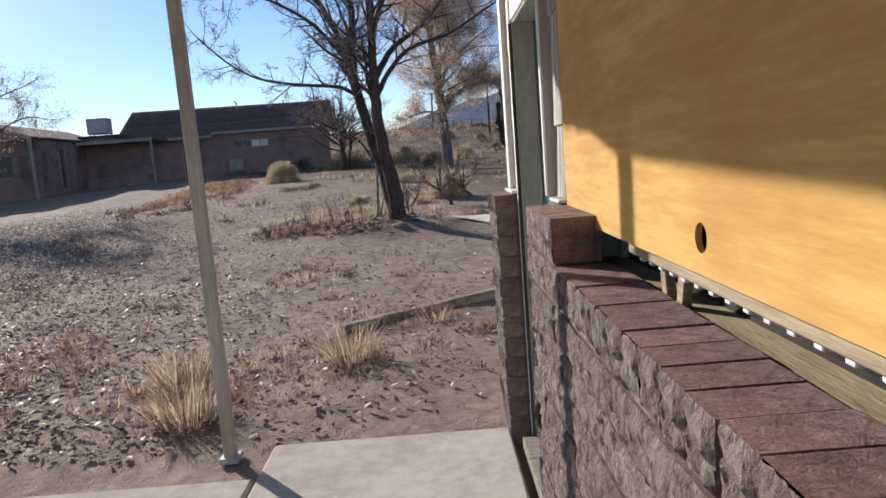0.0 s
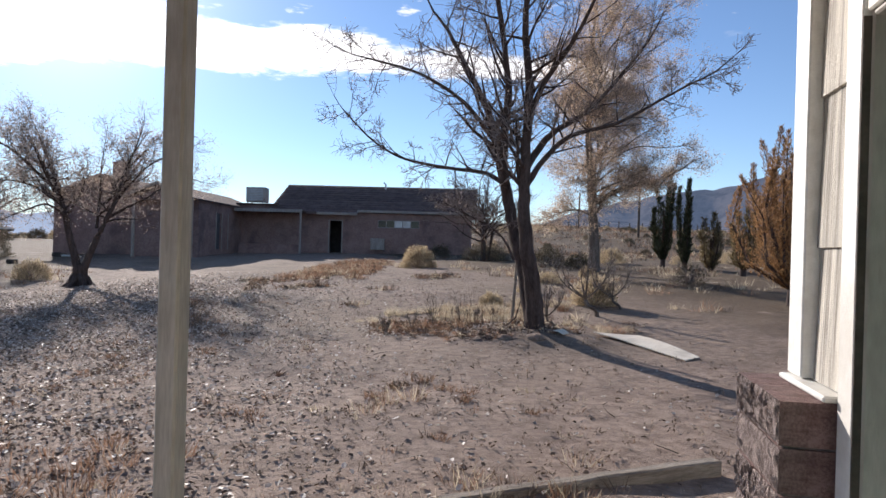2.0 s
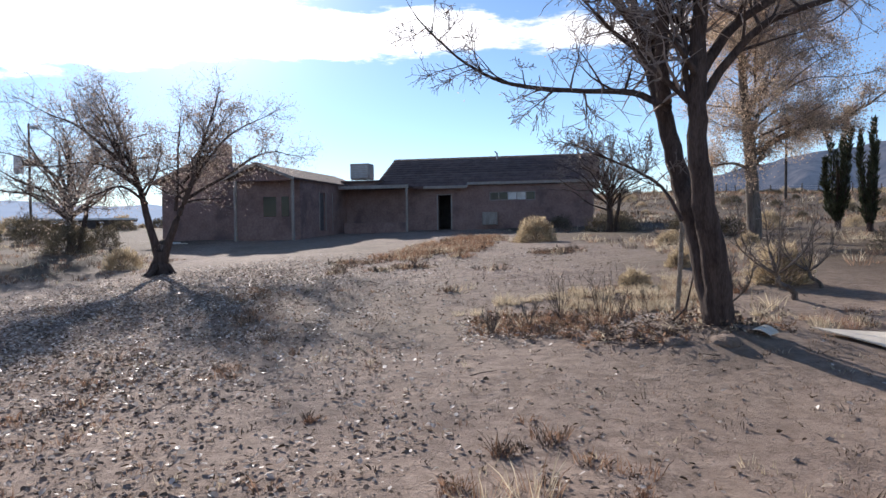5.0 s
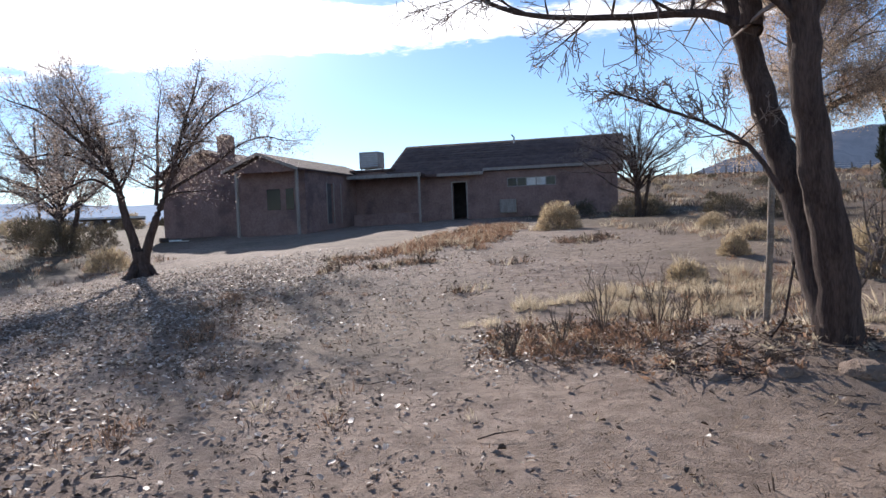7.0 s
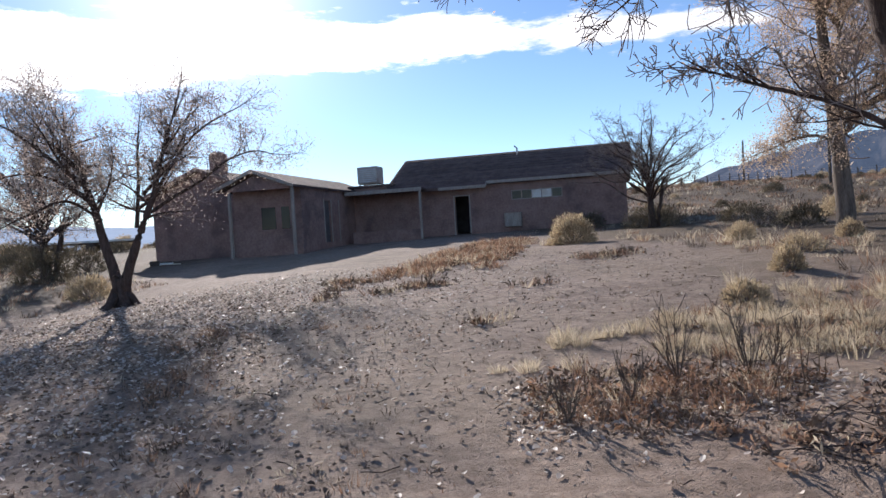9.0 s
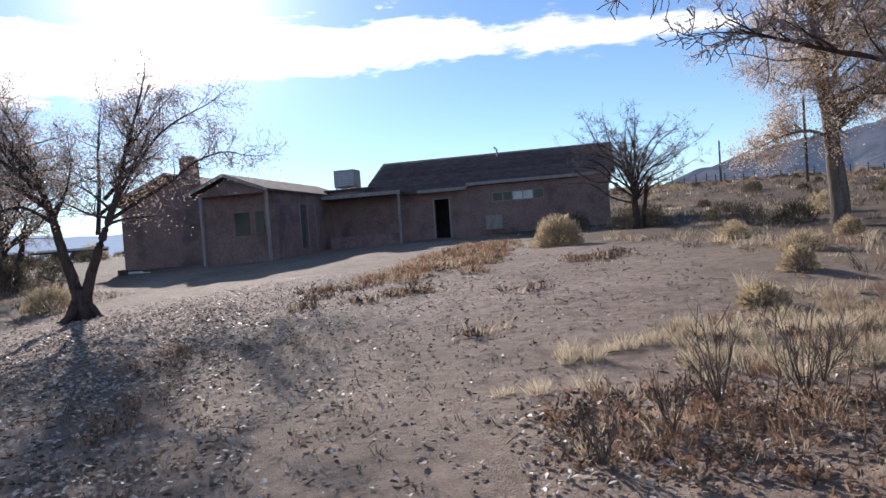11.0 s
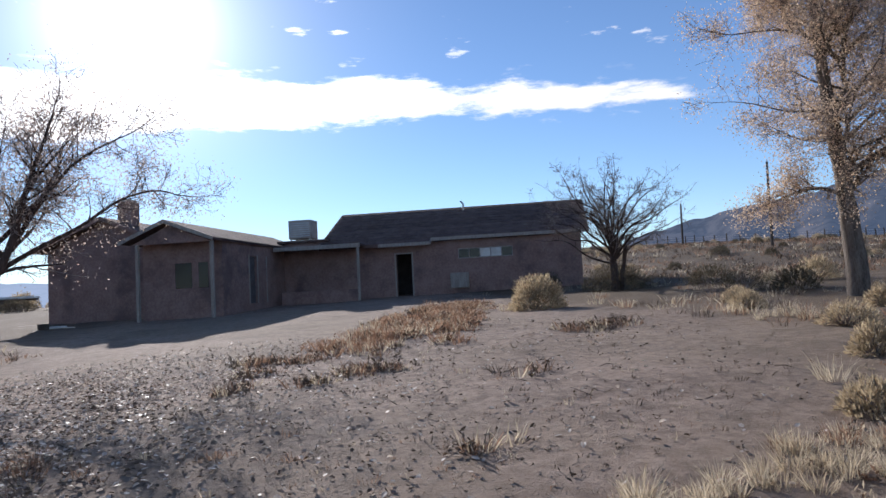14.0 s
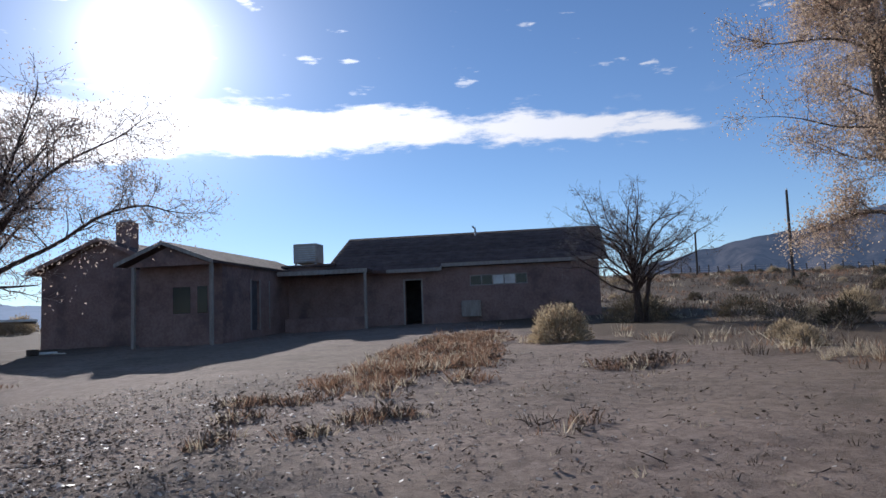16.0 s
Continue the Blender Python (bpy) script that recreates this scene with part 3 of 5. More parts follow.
while y < 1.95:
    ob = new("cap_brick", random.choice(cap_kinds))
    ob.parent = near_house
    ob.location = (FACE + rnd(-0.003, 0.003), y, 1.063 + rnd(-0.002, 0.003))
    y += 0.097
for z0, h, label in ((1.063, 0.095, ""), (1.163, 0.122, "raised red-brown block at the end of the wainscot")):
    ob = new("end_block", rough_block(0.47, h, 0.135, 32))
    ob.parent = near_house
    ob.location = (FACE + 0.003, 2.02, z0)
    if label:
        ob["label"] = label

# porch slabs
for x0, x1, y0, y1 in ((-0.955, 0.30, 1.4, 3.72), (-0.955, 0.30, -1.0, 1.385), (-0.955, 0.30, -4.0, -1.015), (-2.2, -0.97, 1.0, 3.34), (-2.2, -0.97, -1.4, 0.985)):
    bm = block(bmesh.new(), x0, x1, y0, y1, -0.16, 0.0, 0.012)
    ob = part("pavement", bm, CONCRETE, None)
    ob.matrix_basis = pose(0, 0, 0.018, 0, 0, -26)
    tagged(ob, "worn tan concrete porch slab with sand at its edge", "pavement", kind="structure")

# ---- the far house: local x along its front, y to the back ----
FAR = pose(5.245, 45.13, 0.1, 0, 0, -18.3)
far_house = empty("house", FAR, "abandoned brown stucco house with low gabled wings", "house")
BASE = 0.55
pierced("wall", -3.3, 8.75, BASE, 3.62, [(0.0, 0.76, 1.06, 3.10), (3.0, 5.6, 2.74, 3.23)], "x", 0.0, 0.25, ADOBE, far_house, "brown stucco front wall in shade")
slab("wall", -3.3, 8.75, 7.15, 7.4, BASE, 3.62, ADOBE, far_house, "brown stucco back wall", 0)
for x0, x1 in ((-3.3, -3.05), (8.5, 8.75)):
    prism("wall", [(0.25, BASE), (7.15, BASE), (7.15, 3.62), (3.7, 5.25), (0.25, 3.62)], "x", x0, x1, ADOBE, far_house, "brown stucco gable wall")
slab("room_back", -3.0, 8.4, 2.6, 2.7, BASE, 3.6, INSIDE, far_house, "dim empty room behind the doorway", 0)
slab("room_floor", -3.0, 8.4, 0.3, 2.6, 0.98, 1.04, INSIDE, far_house, "", 0)
slab("room_ceiling", -3.0, 8.4, 0.3, 2.6, 3.6, 3.66, INSIDE, far_house, "", 0)
# door trim, window
for x0, x1, z0, z1 in ((-0.07, 0.0, 1.06, 3.10), (0.76, 0.83, 1.06, 3.10), (-0.07, 0.83, 3.10, 3.17)):
    slab("door_trim", x0, x1, -0.03, 0.0, z0, z1, TIMBER, far_house)
leaf_door = slab("door", 0.78, 0.82, 0.25, 0.98, 1.08, 3.06, INSIDE, far_house, "dark door standing open inwards")
far_window = slab("window", 3.0, 5.6, 0.02, 0.08, 2.74, 2.79, TIMBER, far_house, "long low window of sliding panes with a pale frame")
slab("window_frame", 3.0, 5.6, 0.02, 0.08, 3.18, 3.23, TIMBER, far_window)
for i in range(6):
    x = 3.0 + i * 0.51
    slab("mullion", x, x + 0.05, 0.02, 0.08, 2.79, 3.18, TIMBER, far_window)
for i in range(5):
    x = 3.05 + i * 0.51
    # third and fourth panes are plain white
    m = WHITE if i in (2, 3) else GLASS
    slab("pane", x, x + 0.46, 0.045, 0.055, 2.79, 3.18, m, far_window, "pane coloured plain white" if i in (2, 3) else "", bevel=0)
# roof with its stepped eaves
roof_bm_front = [(-0.25, 3.66), (3.7, 5.46), (7.65, 3.66), (7.65, 3.80), (3.7, 5.60), (-0.25, 3.80)]
prism("roof", roof_bm_front, "x", -3.65, 9.1, SHINGLE, far_house, "dark brown shingle roof, weathered")
prism("roof", [(-0.62, 3.46), (-0.25, 3.64), (-0.25, 3.80), (-0.62, 3.61)], "x", -3.65, 1.78, SHINGLE, far_house, "dropped eave above the door")
for k in range(11):
    y0 = -0.25 + k * 0.36
    z0 = 3.80 + (y0 + 0.25) * 1.80 / 3.95
    prism("shingle_course", [(y0, z0 + 0.003), (y0, z0 + 0.03), (y0 + 0.36, z0 + 0.36 * 0.4557 + 0.006), (y0 + 0.36, z0 + 0.36 * 0.4557 + 0.003)], "x", -3.66, 9.11, SHINGLE, far_house)
slab("fascia", 1.78, 9.1, -0.285, -0.25, 3.64, 3.80, TIMBER, far_house, "pale fascia board")
slab("fascia", -0.7, 1.78, -0.655, -0.62, 3.44, 3.60, TIMBER, far_house, "pale fascia board")
for x in (1.78, -3.65):
    prism("fascia_return", [(-0.65, 3.44), (-0.25, 3.64), (-0.25, 3.80), (-0.65, 3.60)], "x", x, x + 0.03, TIMBER, far_house)
vent = Mesh()
vent.tube([Vector((3.0, 3.2, 5.3)), Vector((3.0, 3.2, 5.72)), Vector((2.86, 3.2, 5.86))], [0.05, 0.05, 0.045], 8)
vent.make("roof_vent", METAL, far_house, "bent metal vent pipe")
slab("wall_heater", 2.62, 3.48, -0.28, 0.0, 1.36, 2.08, TIMBER, far_house, "pale metal unit low on the wall", 0.02)

# connecting part with flat roof and porch
part("wall", block(bmesh.new(), -5.6, -3.3, 0.0, 5.0, BASE, 3.95), ADOBE, far_house, "stucco wall of the low connecting part")
slab("flat_roof", -5.9, -3.3, -0.15, 5.1, 3.952, 4.06, SHINGLE, far_house, "flat tar roof")
slab("porch_roof", -5.5, -1.36, -1.55, 0.0, 3.56, 3.66, SHINGLE, far_house, "flat porch roof")
slab("porch_beam", -5.5, -1.34, -1.62, -1.55, 3.47, 3.66, TIMBER, far_house, "pale porch beam")
slab("porch_post", -1.50, -1.39, -1.60, -1.49, BASE + 0.3, 3.47, TIMBER, far_house, "pale porch post")
slab("porch_wall", -5.2, -1.5, -1.50, -1.40, BASE + 0.3, 1.55, ADOBE, far_house, "low porch wall")

# side wing with gabled porch: ridge runs front to back
slab("wall", -9.0, -5.805, -6.6, -6.4, BASE, 3.74, ADOBE, far_house, "brown stucco wall under the gabled porch", 0)
pierced("wall", -6.6, 0.0, BASE, 3.74, [(-4.1, -3.3, 1.15, 3.2)], "y", -5.8, -5.6, ADOBE, far_house, "brown stucco wing wall")
slab("door", -5.74, -5.70, -4.1, -3.3, 1.15, 3.2, INSIDE, far_house, "dark side door")
for y0, y1 in ((-4.17, -4.1), (-3.3, -3.23), (-2.3, -2.24)):
    slab("door_trim", -5.6, -5.57, y0, y1, 1.15, 3.25, TIMBER, far_house)
prism("gable_wall", [(-9.0, 3.66), (-5.55, 3.66), (-7.4, 4.36)], "y", -7.4, -7.3, ADOBE, far_house, "stucco porch gable")
for x in (-8.73, -5.62):
    slab("porch_post", x - 0.06, x + 0.06, -7.46, -7.34, BASE, 3.68, TIMBER, far_house, "pale porch post")
prism("roof", [(-9.35, 3.70), (-7.45, 4.47), (-5.45, 3.70), (-5.45, 3.80), (-7.45, 4.58), (-9.35, 3.80)], "y", -7.65, 3.0, SHINGLE, far_house, "brown shingle porch roof")
prism("barge_board", [(-9.37, 3.66), (-7.45, 4.44), (-5.43, 3.66), (-5.43, 3.81), (-7.45, 4.59), (-9.37, 3.81)], "y", -7.69, -7.65, TIMBER, far_house, "pale barge boards")
for x0, x1, z0, z1 in ((-7.6, -6.9, 1.9, 2.9), (-6.6, -6.2, 1.9, 2.9)):
    slab("window", x0, x1, -6.63, -6.60, z0, z1, GLASS, far_house, "dark window")
# larger wing at the end
slab("wall", -14.6, -9.0, -4.9, -4.65, BASE, 3.85, ADOBE, far_house, "brown stucco end wing", 0)
slab("wall", -14.6, -14.35, -4.65, 3.0, BASE, 3.85, ADOBE, far_house, "", 0)
slab("wall", -9.25, -9.0, -4.65, 3.0, BASE, 3.85, ADOBE, far_house, "", 0)
prism("gable_wall", [(-14.6, 3.85), (-9.0, 3.85), (-11.75, 5.02)], "y", -4.9, -4.65, ADOBE, far_house)
prism("roof", [(-15.0, 3.76), (-11.75, 5.06), (-8.6, 3.76), (-8.6, 3.88), (-11.75, 5.18), (-15.0, 3.88)], "y", -5.3, 3.3, SHINGLE, far_house, "brown shingle roof of the end wing")
prism("barge_board", [(-15.02, 3.74), (-11.75, 5.04), (-8.58, 3.74), (-8.58, 3.90), (-11.75, 5.20), (-15.02, 3.90)], "y", -5.34, -5.3, ADOBE, far_house, "dull barge boards")
chimney = slab("chimney", -11.6, -10.95, -4.3, -3.65, 4.7, 5.95, ADOBE, far_house, "square stucco chimney with a pale cap")
slab("chimney_cap", -11.5, -11.05, -4.2, -3.75, 5.95, 6.05, METAL, chimney)

cooler = empty("evaporative_cooler", FAR @ pose(-4.78, 0.55, 4.06), "boxy rooftop evaporative cooler standing on the flat roof", "cooler")
slab("body", -0.58, 0.58, -0.5, 0.5, 0.1, 1.02, COOLER, cooler, "", 0.03)
for sx in (-0.52, 0.44):
    for sy in (-0.45, 0.37):
        slab("leg", sx, sx + 0.08, sy, sy + 0.08, 0.0, 0.1, METAL, cooler)
for i in range(7):
    slab("louvre", -0.5, 0.5, -0.515, -0.5, 0.2 + i * 0.105, 0.26 + i * 0.105, METAL, cooler, bevel=0.003)


# ---- trees ----
def grow(wood, twigs, tips, p, d, length, r, level, top, spread_by=0.7, droop=0.0, gaps=4):
    """One branch and, from it, its own branches."""
    n = max(3, int(length / (0.22 if level < 2 else 0.14)))
    n = min(n, 9)
    pts, radii = [p.copy()], [r]
    for i in range(n):
        d = (d + any_way() * (0.16 + 0.05 * level) + Vector((0, 0, 0.06 - droop))).normalized()
        p = p + d * (length / n)
        pts.append(p.copy())
        radii.append(max(r * (1 - 0.75 * (i + 1) / n), 0.0035))
    (wood if level < 2 else twigs).tube(pts, radii, (7, 5, 3, 3, 3)[min(level, 4)])
    if level >= top:
        tips.append((pts[-1], d))
        tips.append((pts[len(pts) // 2], d))
        return
    for i in range(1, n + 1):
        k = i / n
        if k < 0.25 and level < 2:
            continue
        for _ in range(gaps if level >= 1 and random.random() < 0.3 else 1 if random.random() < 0.86 else 2):
            side = (d * rnd(0.25, 0.8) + any_way() * spread_by).normalized()
            grow(wood, twigs, tips, pts[i], side, length * rnd(0.42, 0.74) * (1.15 - 0.45 * k), max(radii[i] * 0.62, 0.004), level + 1, top, spread_by, droop, gaps)


def limb(wood, twigs, tips, pts, r0, r1, top, start=0.3, reach=1.1, spread_by=0.7, every=1, droop=0.0):
    """A main limb through given points, with branches growing from it."""
    fine, n = [], 5
    for a in range(len(pts) - 1):
        p0, p1, p2, p3 = pts[max(a - 1, 0)], pts[a], pts[a + 1], pts[min(a + 2, len(pts) - 1)]
        for i in range(n):
            t = i / n
            fine.append(0.5 * ((2 * p1) + (p2 - p0) * t + (2 * p0 - 5 * p1 + 4 * p2 - p3) * t * t + (3 * p1 - p0 - 3 * p2 + p3) * t ** 3) + any_way() * min(r1 * 0.4, 0.02))
    fine.append(pts[-1])
    m = len(fine)
    radii = [r0 + (r1 - r0) * (i / (m - 1)) ** 0.8 for i in range(m)]
    wood.tube(fine, radii, 9)
    for i in range(int(m * start), m, every):
        d = (fine[min(i + 1, m - 1)] - fine[i - 1]).normalized()
        side = (d * 0.5 + any_way(0.25) * spread_by).normalized()
        grow(wood, twigs, tips, fine[i], side, reach * rnd(0.55, 1.15) * (1.1 - 0.4 * i / m), max(radii[i] * 0.5, 0.008), 1, top, spread_by, droop)
    grow(wood, twigs, tips, fine[-1], (fine[-1] - fine[-2]).normalized(), reach, r1, 1, top, spread_by, droop)


def foliage(tips, per, size, wide, spread_by, keep=1.0):
    m = Mesh()
    for p, d in tips:
        if random.random() > keep:
            continue
        for _ in range(per):
            q = p + Vector((random.gauss(0, 1), random.gauss(0, 1), random.gauss(0, 1))) * spread_by
            a = any_way(-0.3)
            m.leaf(q, a, a.cross(any_way()).normalized(), size * rnd(0.7, 1.3), size * wide)
    return m


def tree(name, base, label, bark, build, leaf=None, leaf_args=None):
    root = empty(name, Matrix.Translation(base), label, "tree")
    wood, twigs, tips = Mesh(), Mesh(), []
    build(wood, twigs, tips)
    wood.make("trunk", bark, root, smooth=True)
    crown = twigs.make("crown", TWIG, root, "fine bare twigs")
    if leaf:
        foliage(tips, *leaf_args).make("leaves", leaf, crown)
    return root


def at_ground(x, y, sink=0.05):
    return Vector((x, y, relief(x, y) - sink))


def fan(right, scale, pts, depth):
    """Points drawn in the plane of a tree (sideways, up), turned into its own space, with a drift in depth."""
    r = Vector((right[0], right[1], 0)).normalized()
    b = Vector((-r.y, r.x, 0))
    return [r * (x * scale) + b * (depth * i / max(len(pts) - 1, 1)) + Vector((0, 0, z * scale)) for i, (x, z) in enumerate(pts)]


def crowned(wood, twigs, tips, centre, radii, n, z0, z1, r0, top, reach, spread_by=0.6, every=2, lean=0.0, low=1.35):
    """Limbs that rise from the stem and end on a rounded, uneven outline."""
    for i in range(n):
        k = (i + 0.5) / n
        a = i * 2.39996 + rnd(-0.3, 0.3)
        up = 1 - low * k
        flat_r = math.sqrt(max(0.05, 1 - up * up)) if abs(up) < 1 else 0.2
        tip = Vector((centre[0] + radii[0] * flat_r * math.cos(a), centre[1] + radii[1] * flat_r * math.sin(a), centre[2] + radii[2] * up)) 
        tip = Vector(centre) + (tip - Vector(centre)) * rnd(0.68, 1.0)
        foot = Vector((lean * (z1 - z0) * (1 - k), 0, z0 + (z1 - z0) * (1 - k) * rnd(0.6, 1.0)))
        rise = Vector((0, 0, 0.16 * (tip - foot).length))
        crook = 0.09 * (tip - foot).length
        limb(wood, twigs, tips, [foot, foot.lerp(tip, 0.3) + rise * 0.4 + any_way() * crook, foot.lerp(tip, 0.65) + rise * 0.45 + any_way() * crook, tip], r0 * rnd(0.7, 1.1), 0.012, top, 0.25, reach, spread_by, every)


def yard_tree(wood, twigs, tips):
    R, k = (0.915, -0.40), 0.0080
    limb(wood, twigs, tips, fan(R, k, [(2, -10), (-4, 70), (-20, 160), (-28, 250), (-28, 345), (-24, 480), (-34, 600), (-26, 740)], -0.5), 0.17, 0.035, 3, 0.45, 1.25)
    limb(wood, twigs, tips, fan(R, k, [(2, -12), (-14, 70), (-33, 150), (-50, 205), (-73, 305), (-95, 395), (-120, 470), (-165, 560), (-215, 650)], 0.8), 0.175, 0.03, 3, 0.5, 1.2)
    limb(wood, twigs, tips, fan(R, k, [(-70, 295), (-72, 390), (-64, 480), (-82, 610), (-100, 740)], -0.8), 0.085, 0.03, 3, 0.3, 1.15)
    limb(wood, twigs, tips, fan(R, k, [(-62, 290), (-110, 318), (-180, 330), (-290, 352), (-370, 395), (-445, 465)], 0.9), 0.045, 0.012, 3, 0.25, 0.7)
    limb(wood, twigs, tips, fan(R, k, [(-46, 140), (-72, 186), (-112, 214), (-155, 234), (-190, 252)], 0.5), 0.024, 0.007, 3, 0.25, 0.4)
    limb(wood, twigs, tips, fan(R, k, [(-26, 290), (10, 345), (60, 390), (150, 415), (250, 470), (325, 508)], -0.4), 0.058, 0.012, 3, 0.25, 0.6)
    limb(wood, twigs, tips, fan(R, k, [(-26, 330), (20, 400), (90, 450), (160, 530), (225, 620)], 0.9), 0.07, 0.018, 3, 0.25, 0.8)
    limb(wood, twigs, tips, fan(R, k, [(-28, 400), (0, 480), (60, 560), (110, 660)], -1.2), 0.06, 0.02, 3, 0.3, 1.0)
    limb(wood, twigs, tips, fan(R, k, [(-90, 380), (-150, 450), (-235, 500), (-330, 520)], -1.0), 0.045, 0.014, 3, 0.25, 0.8)


LEFT_SIZE = 0.0150


def left_tree(wood, twigs, tips):
    R, k = (0.97, 0.24), LEFT_SIZE
    limb(wood, twigs, tips, fan(R, k, [(3, -12), (1, 8), (0, 28), (0, 46)], 0.0), 0.235, 0.19, 2, 2.0, 0.05)
    for a in range(6):
        d = Vector((math.cos(a * 1.05), math.sin(a * 1.05), 0))
        limb(wood, twigs, tips, [Vector((0, 0, 0.42)) + d * 0.1, d * 0.30 + Vector((0, 0, 0.12)), d * 0.55 + Vector((0, 0, -0.06))], 0.12, 0.05, 1, 2.0, 0.01)
    limb(wood, twigs, tips, fan(R, k, [(-2, 22), (-10, 62), (-22, 108), (-32, 156), (-45, 200), (-56, 240), (-68, 272), (-80, 305)], 0.5), 0.145, 0.018, 3, 0.42, 1.1)
    limb(wood, twigs, tips, fan(R, k, [(3, 22), (13, 58), (28, 100), (43, 136), (60, 180), (72, 225), (86, 268), (98, 302)], -0.6), 0.135, 0.018, 3, 0.42, 1.1)
    limb(wood, twigs, tips, fan(R, k, [(28, 122), (33, 185), (34, 240), (38, 285)], 0.5), 0.055, 0.014, 3, 0.35, 0.95)
    limb(wood, twigs, tips, fan(R, k, [(52, 162), (88, 218), (128, 262), (172, 285)], -1.1), 0.05, 0.014, 3, 0.3, 0.95)
    limb(wood, twigs, tips, fan(R, k, [(42, 140), (85, 168), (125, 192), (170, 226), (212, 240), (240, 236)], 0.6), 0.05, 0.012, 3, 0.35, 0.85)
    limb(wood, twigs, tips, fan(R, k, [(-42, 190), (-85, 232), (-128, 270), (-165, 285)], -0.6), 0.06, 0.013, 3, 0.25, 1.0)
    limb(wood, twigs, tips, fan(R, k, [(-30, 160), (-75, 195), (-120, 212), (-175, 205)], 0.7), 0.05, 0.013, 3, 0.3, 0.95)
    limb(wood, twigs, tips, fan(R, k, [(-50, 215), (-92, 262), (-130, 290)], 1.0), 0.06, 0.014, 3, 0.3, 0.9)
    limb(wood, twigs, tips, fan(R, k, [(-20, 135), (-60, 165), (-100, 150), (-135, 130)], -0.9), 0.045, 0.012, 3, 0.35, 0.8)
    limb(wood, twigs, tips, fan(R, k, [(-25, 150), (-4, 190), (6, 225)], -0.5), 0.04, 0.012, 3, 0.3, 0.6)
    for side in (-1, 1):
        for a in range(4):
            foot = fan(R, k, [(side * (30 + 10 * a), 150 + 22 * a)], 0)[0]
            d = Vector((side * rnd(0.1, 0.8), rnd(-1, 1), 0.8)).normalized()
            limb(wood, twigs, tips, [foot, foot + d * 0.7 + any_way() * 0.1, foot + d * 1.35 + Vector((0, 0, 0.15))], 0.05, 0.012, 3, 0.3, 0.8)


def cottonwood(wood, twigs, tips):
    R, k = (0.9, -0.44), 1.0
    limb(wood, twigs, tips, fan(R, k, [(0, -0.15), (-0.05, 1.5), (-0.2, 3.2), (-0.35, 5.2), (-0.35, 7.5), (-0.2, 10.0)], 0.2), 0.25, 0.05, 3, 0.30, 1.3, 0.6)
    limb(wood, twigs, tips, fan(R, k, [(-0.15, 2.5), (0.5, 2.95), (1.3, 3.3), (2.2, 3.5), (3.1, 4.0)], 0.3), 0.10, 0.03, 3, 0.3, 0.9)
    limb(wood, twigs, tips, fan(R, k, [(-0.1, 2.15), (-0.6, 2.35), (-1.1, 2.3), (-1.6, 2.1)], -0.4), 0.055, 0.014, 3, 0.3, 0.6, 0.6, 1, 0.05)
    crowned(wood, twigs, tips, (0.45, -0.2, 6.3), (2.5, 2.6, 4.3), 40, 2.6, 9.0, 0.042, 3, 1.0, 0.6, 2, 0.0, 1.9)


def bare_tree(wood, twigs, tips):
    limb(wood, twigs, tips, [Vector((0, 0, -0.1)), Vector((0.05, 0, 0.6)), Vector((0.0, 0, 1.2))], 0.17, 0.12, 2, 0.99, 0.3)
    limb(wood, twigs, tips, [Vector((0.25, 0, -0.1)), Vector((0.4, 0.1, 0.7)), Vector((0.55, 0.1, 1.6))], 0.10, 0.07, 2, 0.8, 0.6)
    crowned(wood, twigs, tips, (-0.2, 0.0, 2.85), (2.7, 2.2, 1.8), 32, 1.0, 2.3, 0.05, 3, 0.8, 0.8, 2, 0.0, 1.6)


random.seed(11)
tree("tree", at_ground(5.18, 12.3, 0.02), "bare dark-barked yard tree with several rising stems", BARK, yard_tree, DRYLEAF, (1, 0.035, 0.4, 0.05, 0.10))
random.seed(12)
tree("tree", at_ground(-4.4, 25.3), "low spreading tree with sparse dry grey leaves", BARK, left_tree, DRYLEAF, (2, 0.055, 0.4, 0.16, 0.9))
random.seed(13)
tree("tree", at_ground(12.9, 25.0), "tall cottonwood with thin tan autumn leaves", PALEBARK, cottonwood, TANLEAF, (6, 0.042, 0.7, 0.14, 1.0))
random.seed(14)
tree("tree", at_ground(12.2, 35.9), "bare many-stemmed tree beside the stucco house", BARK, bare_tree)


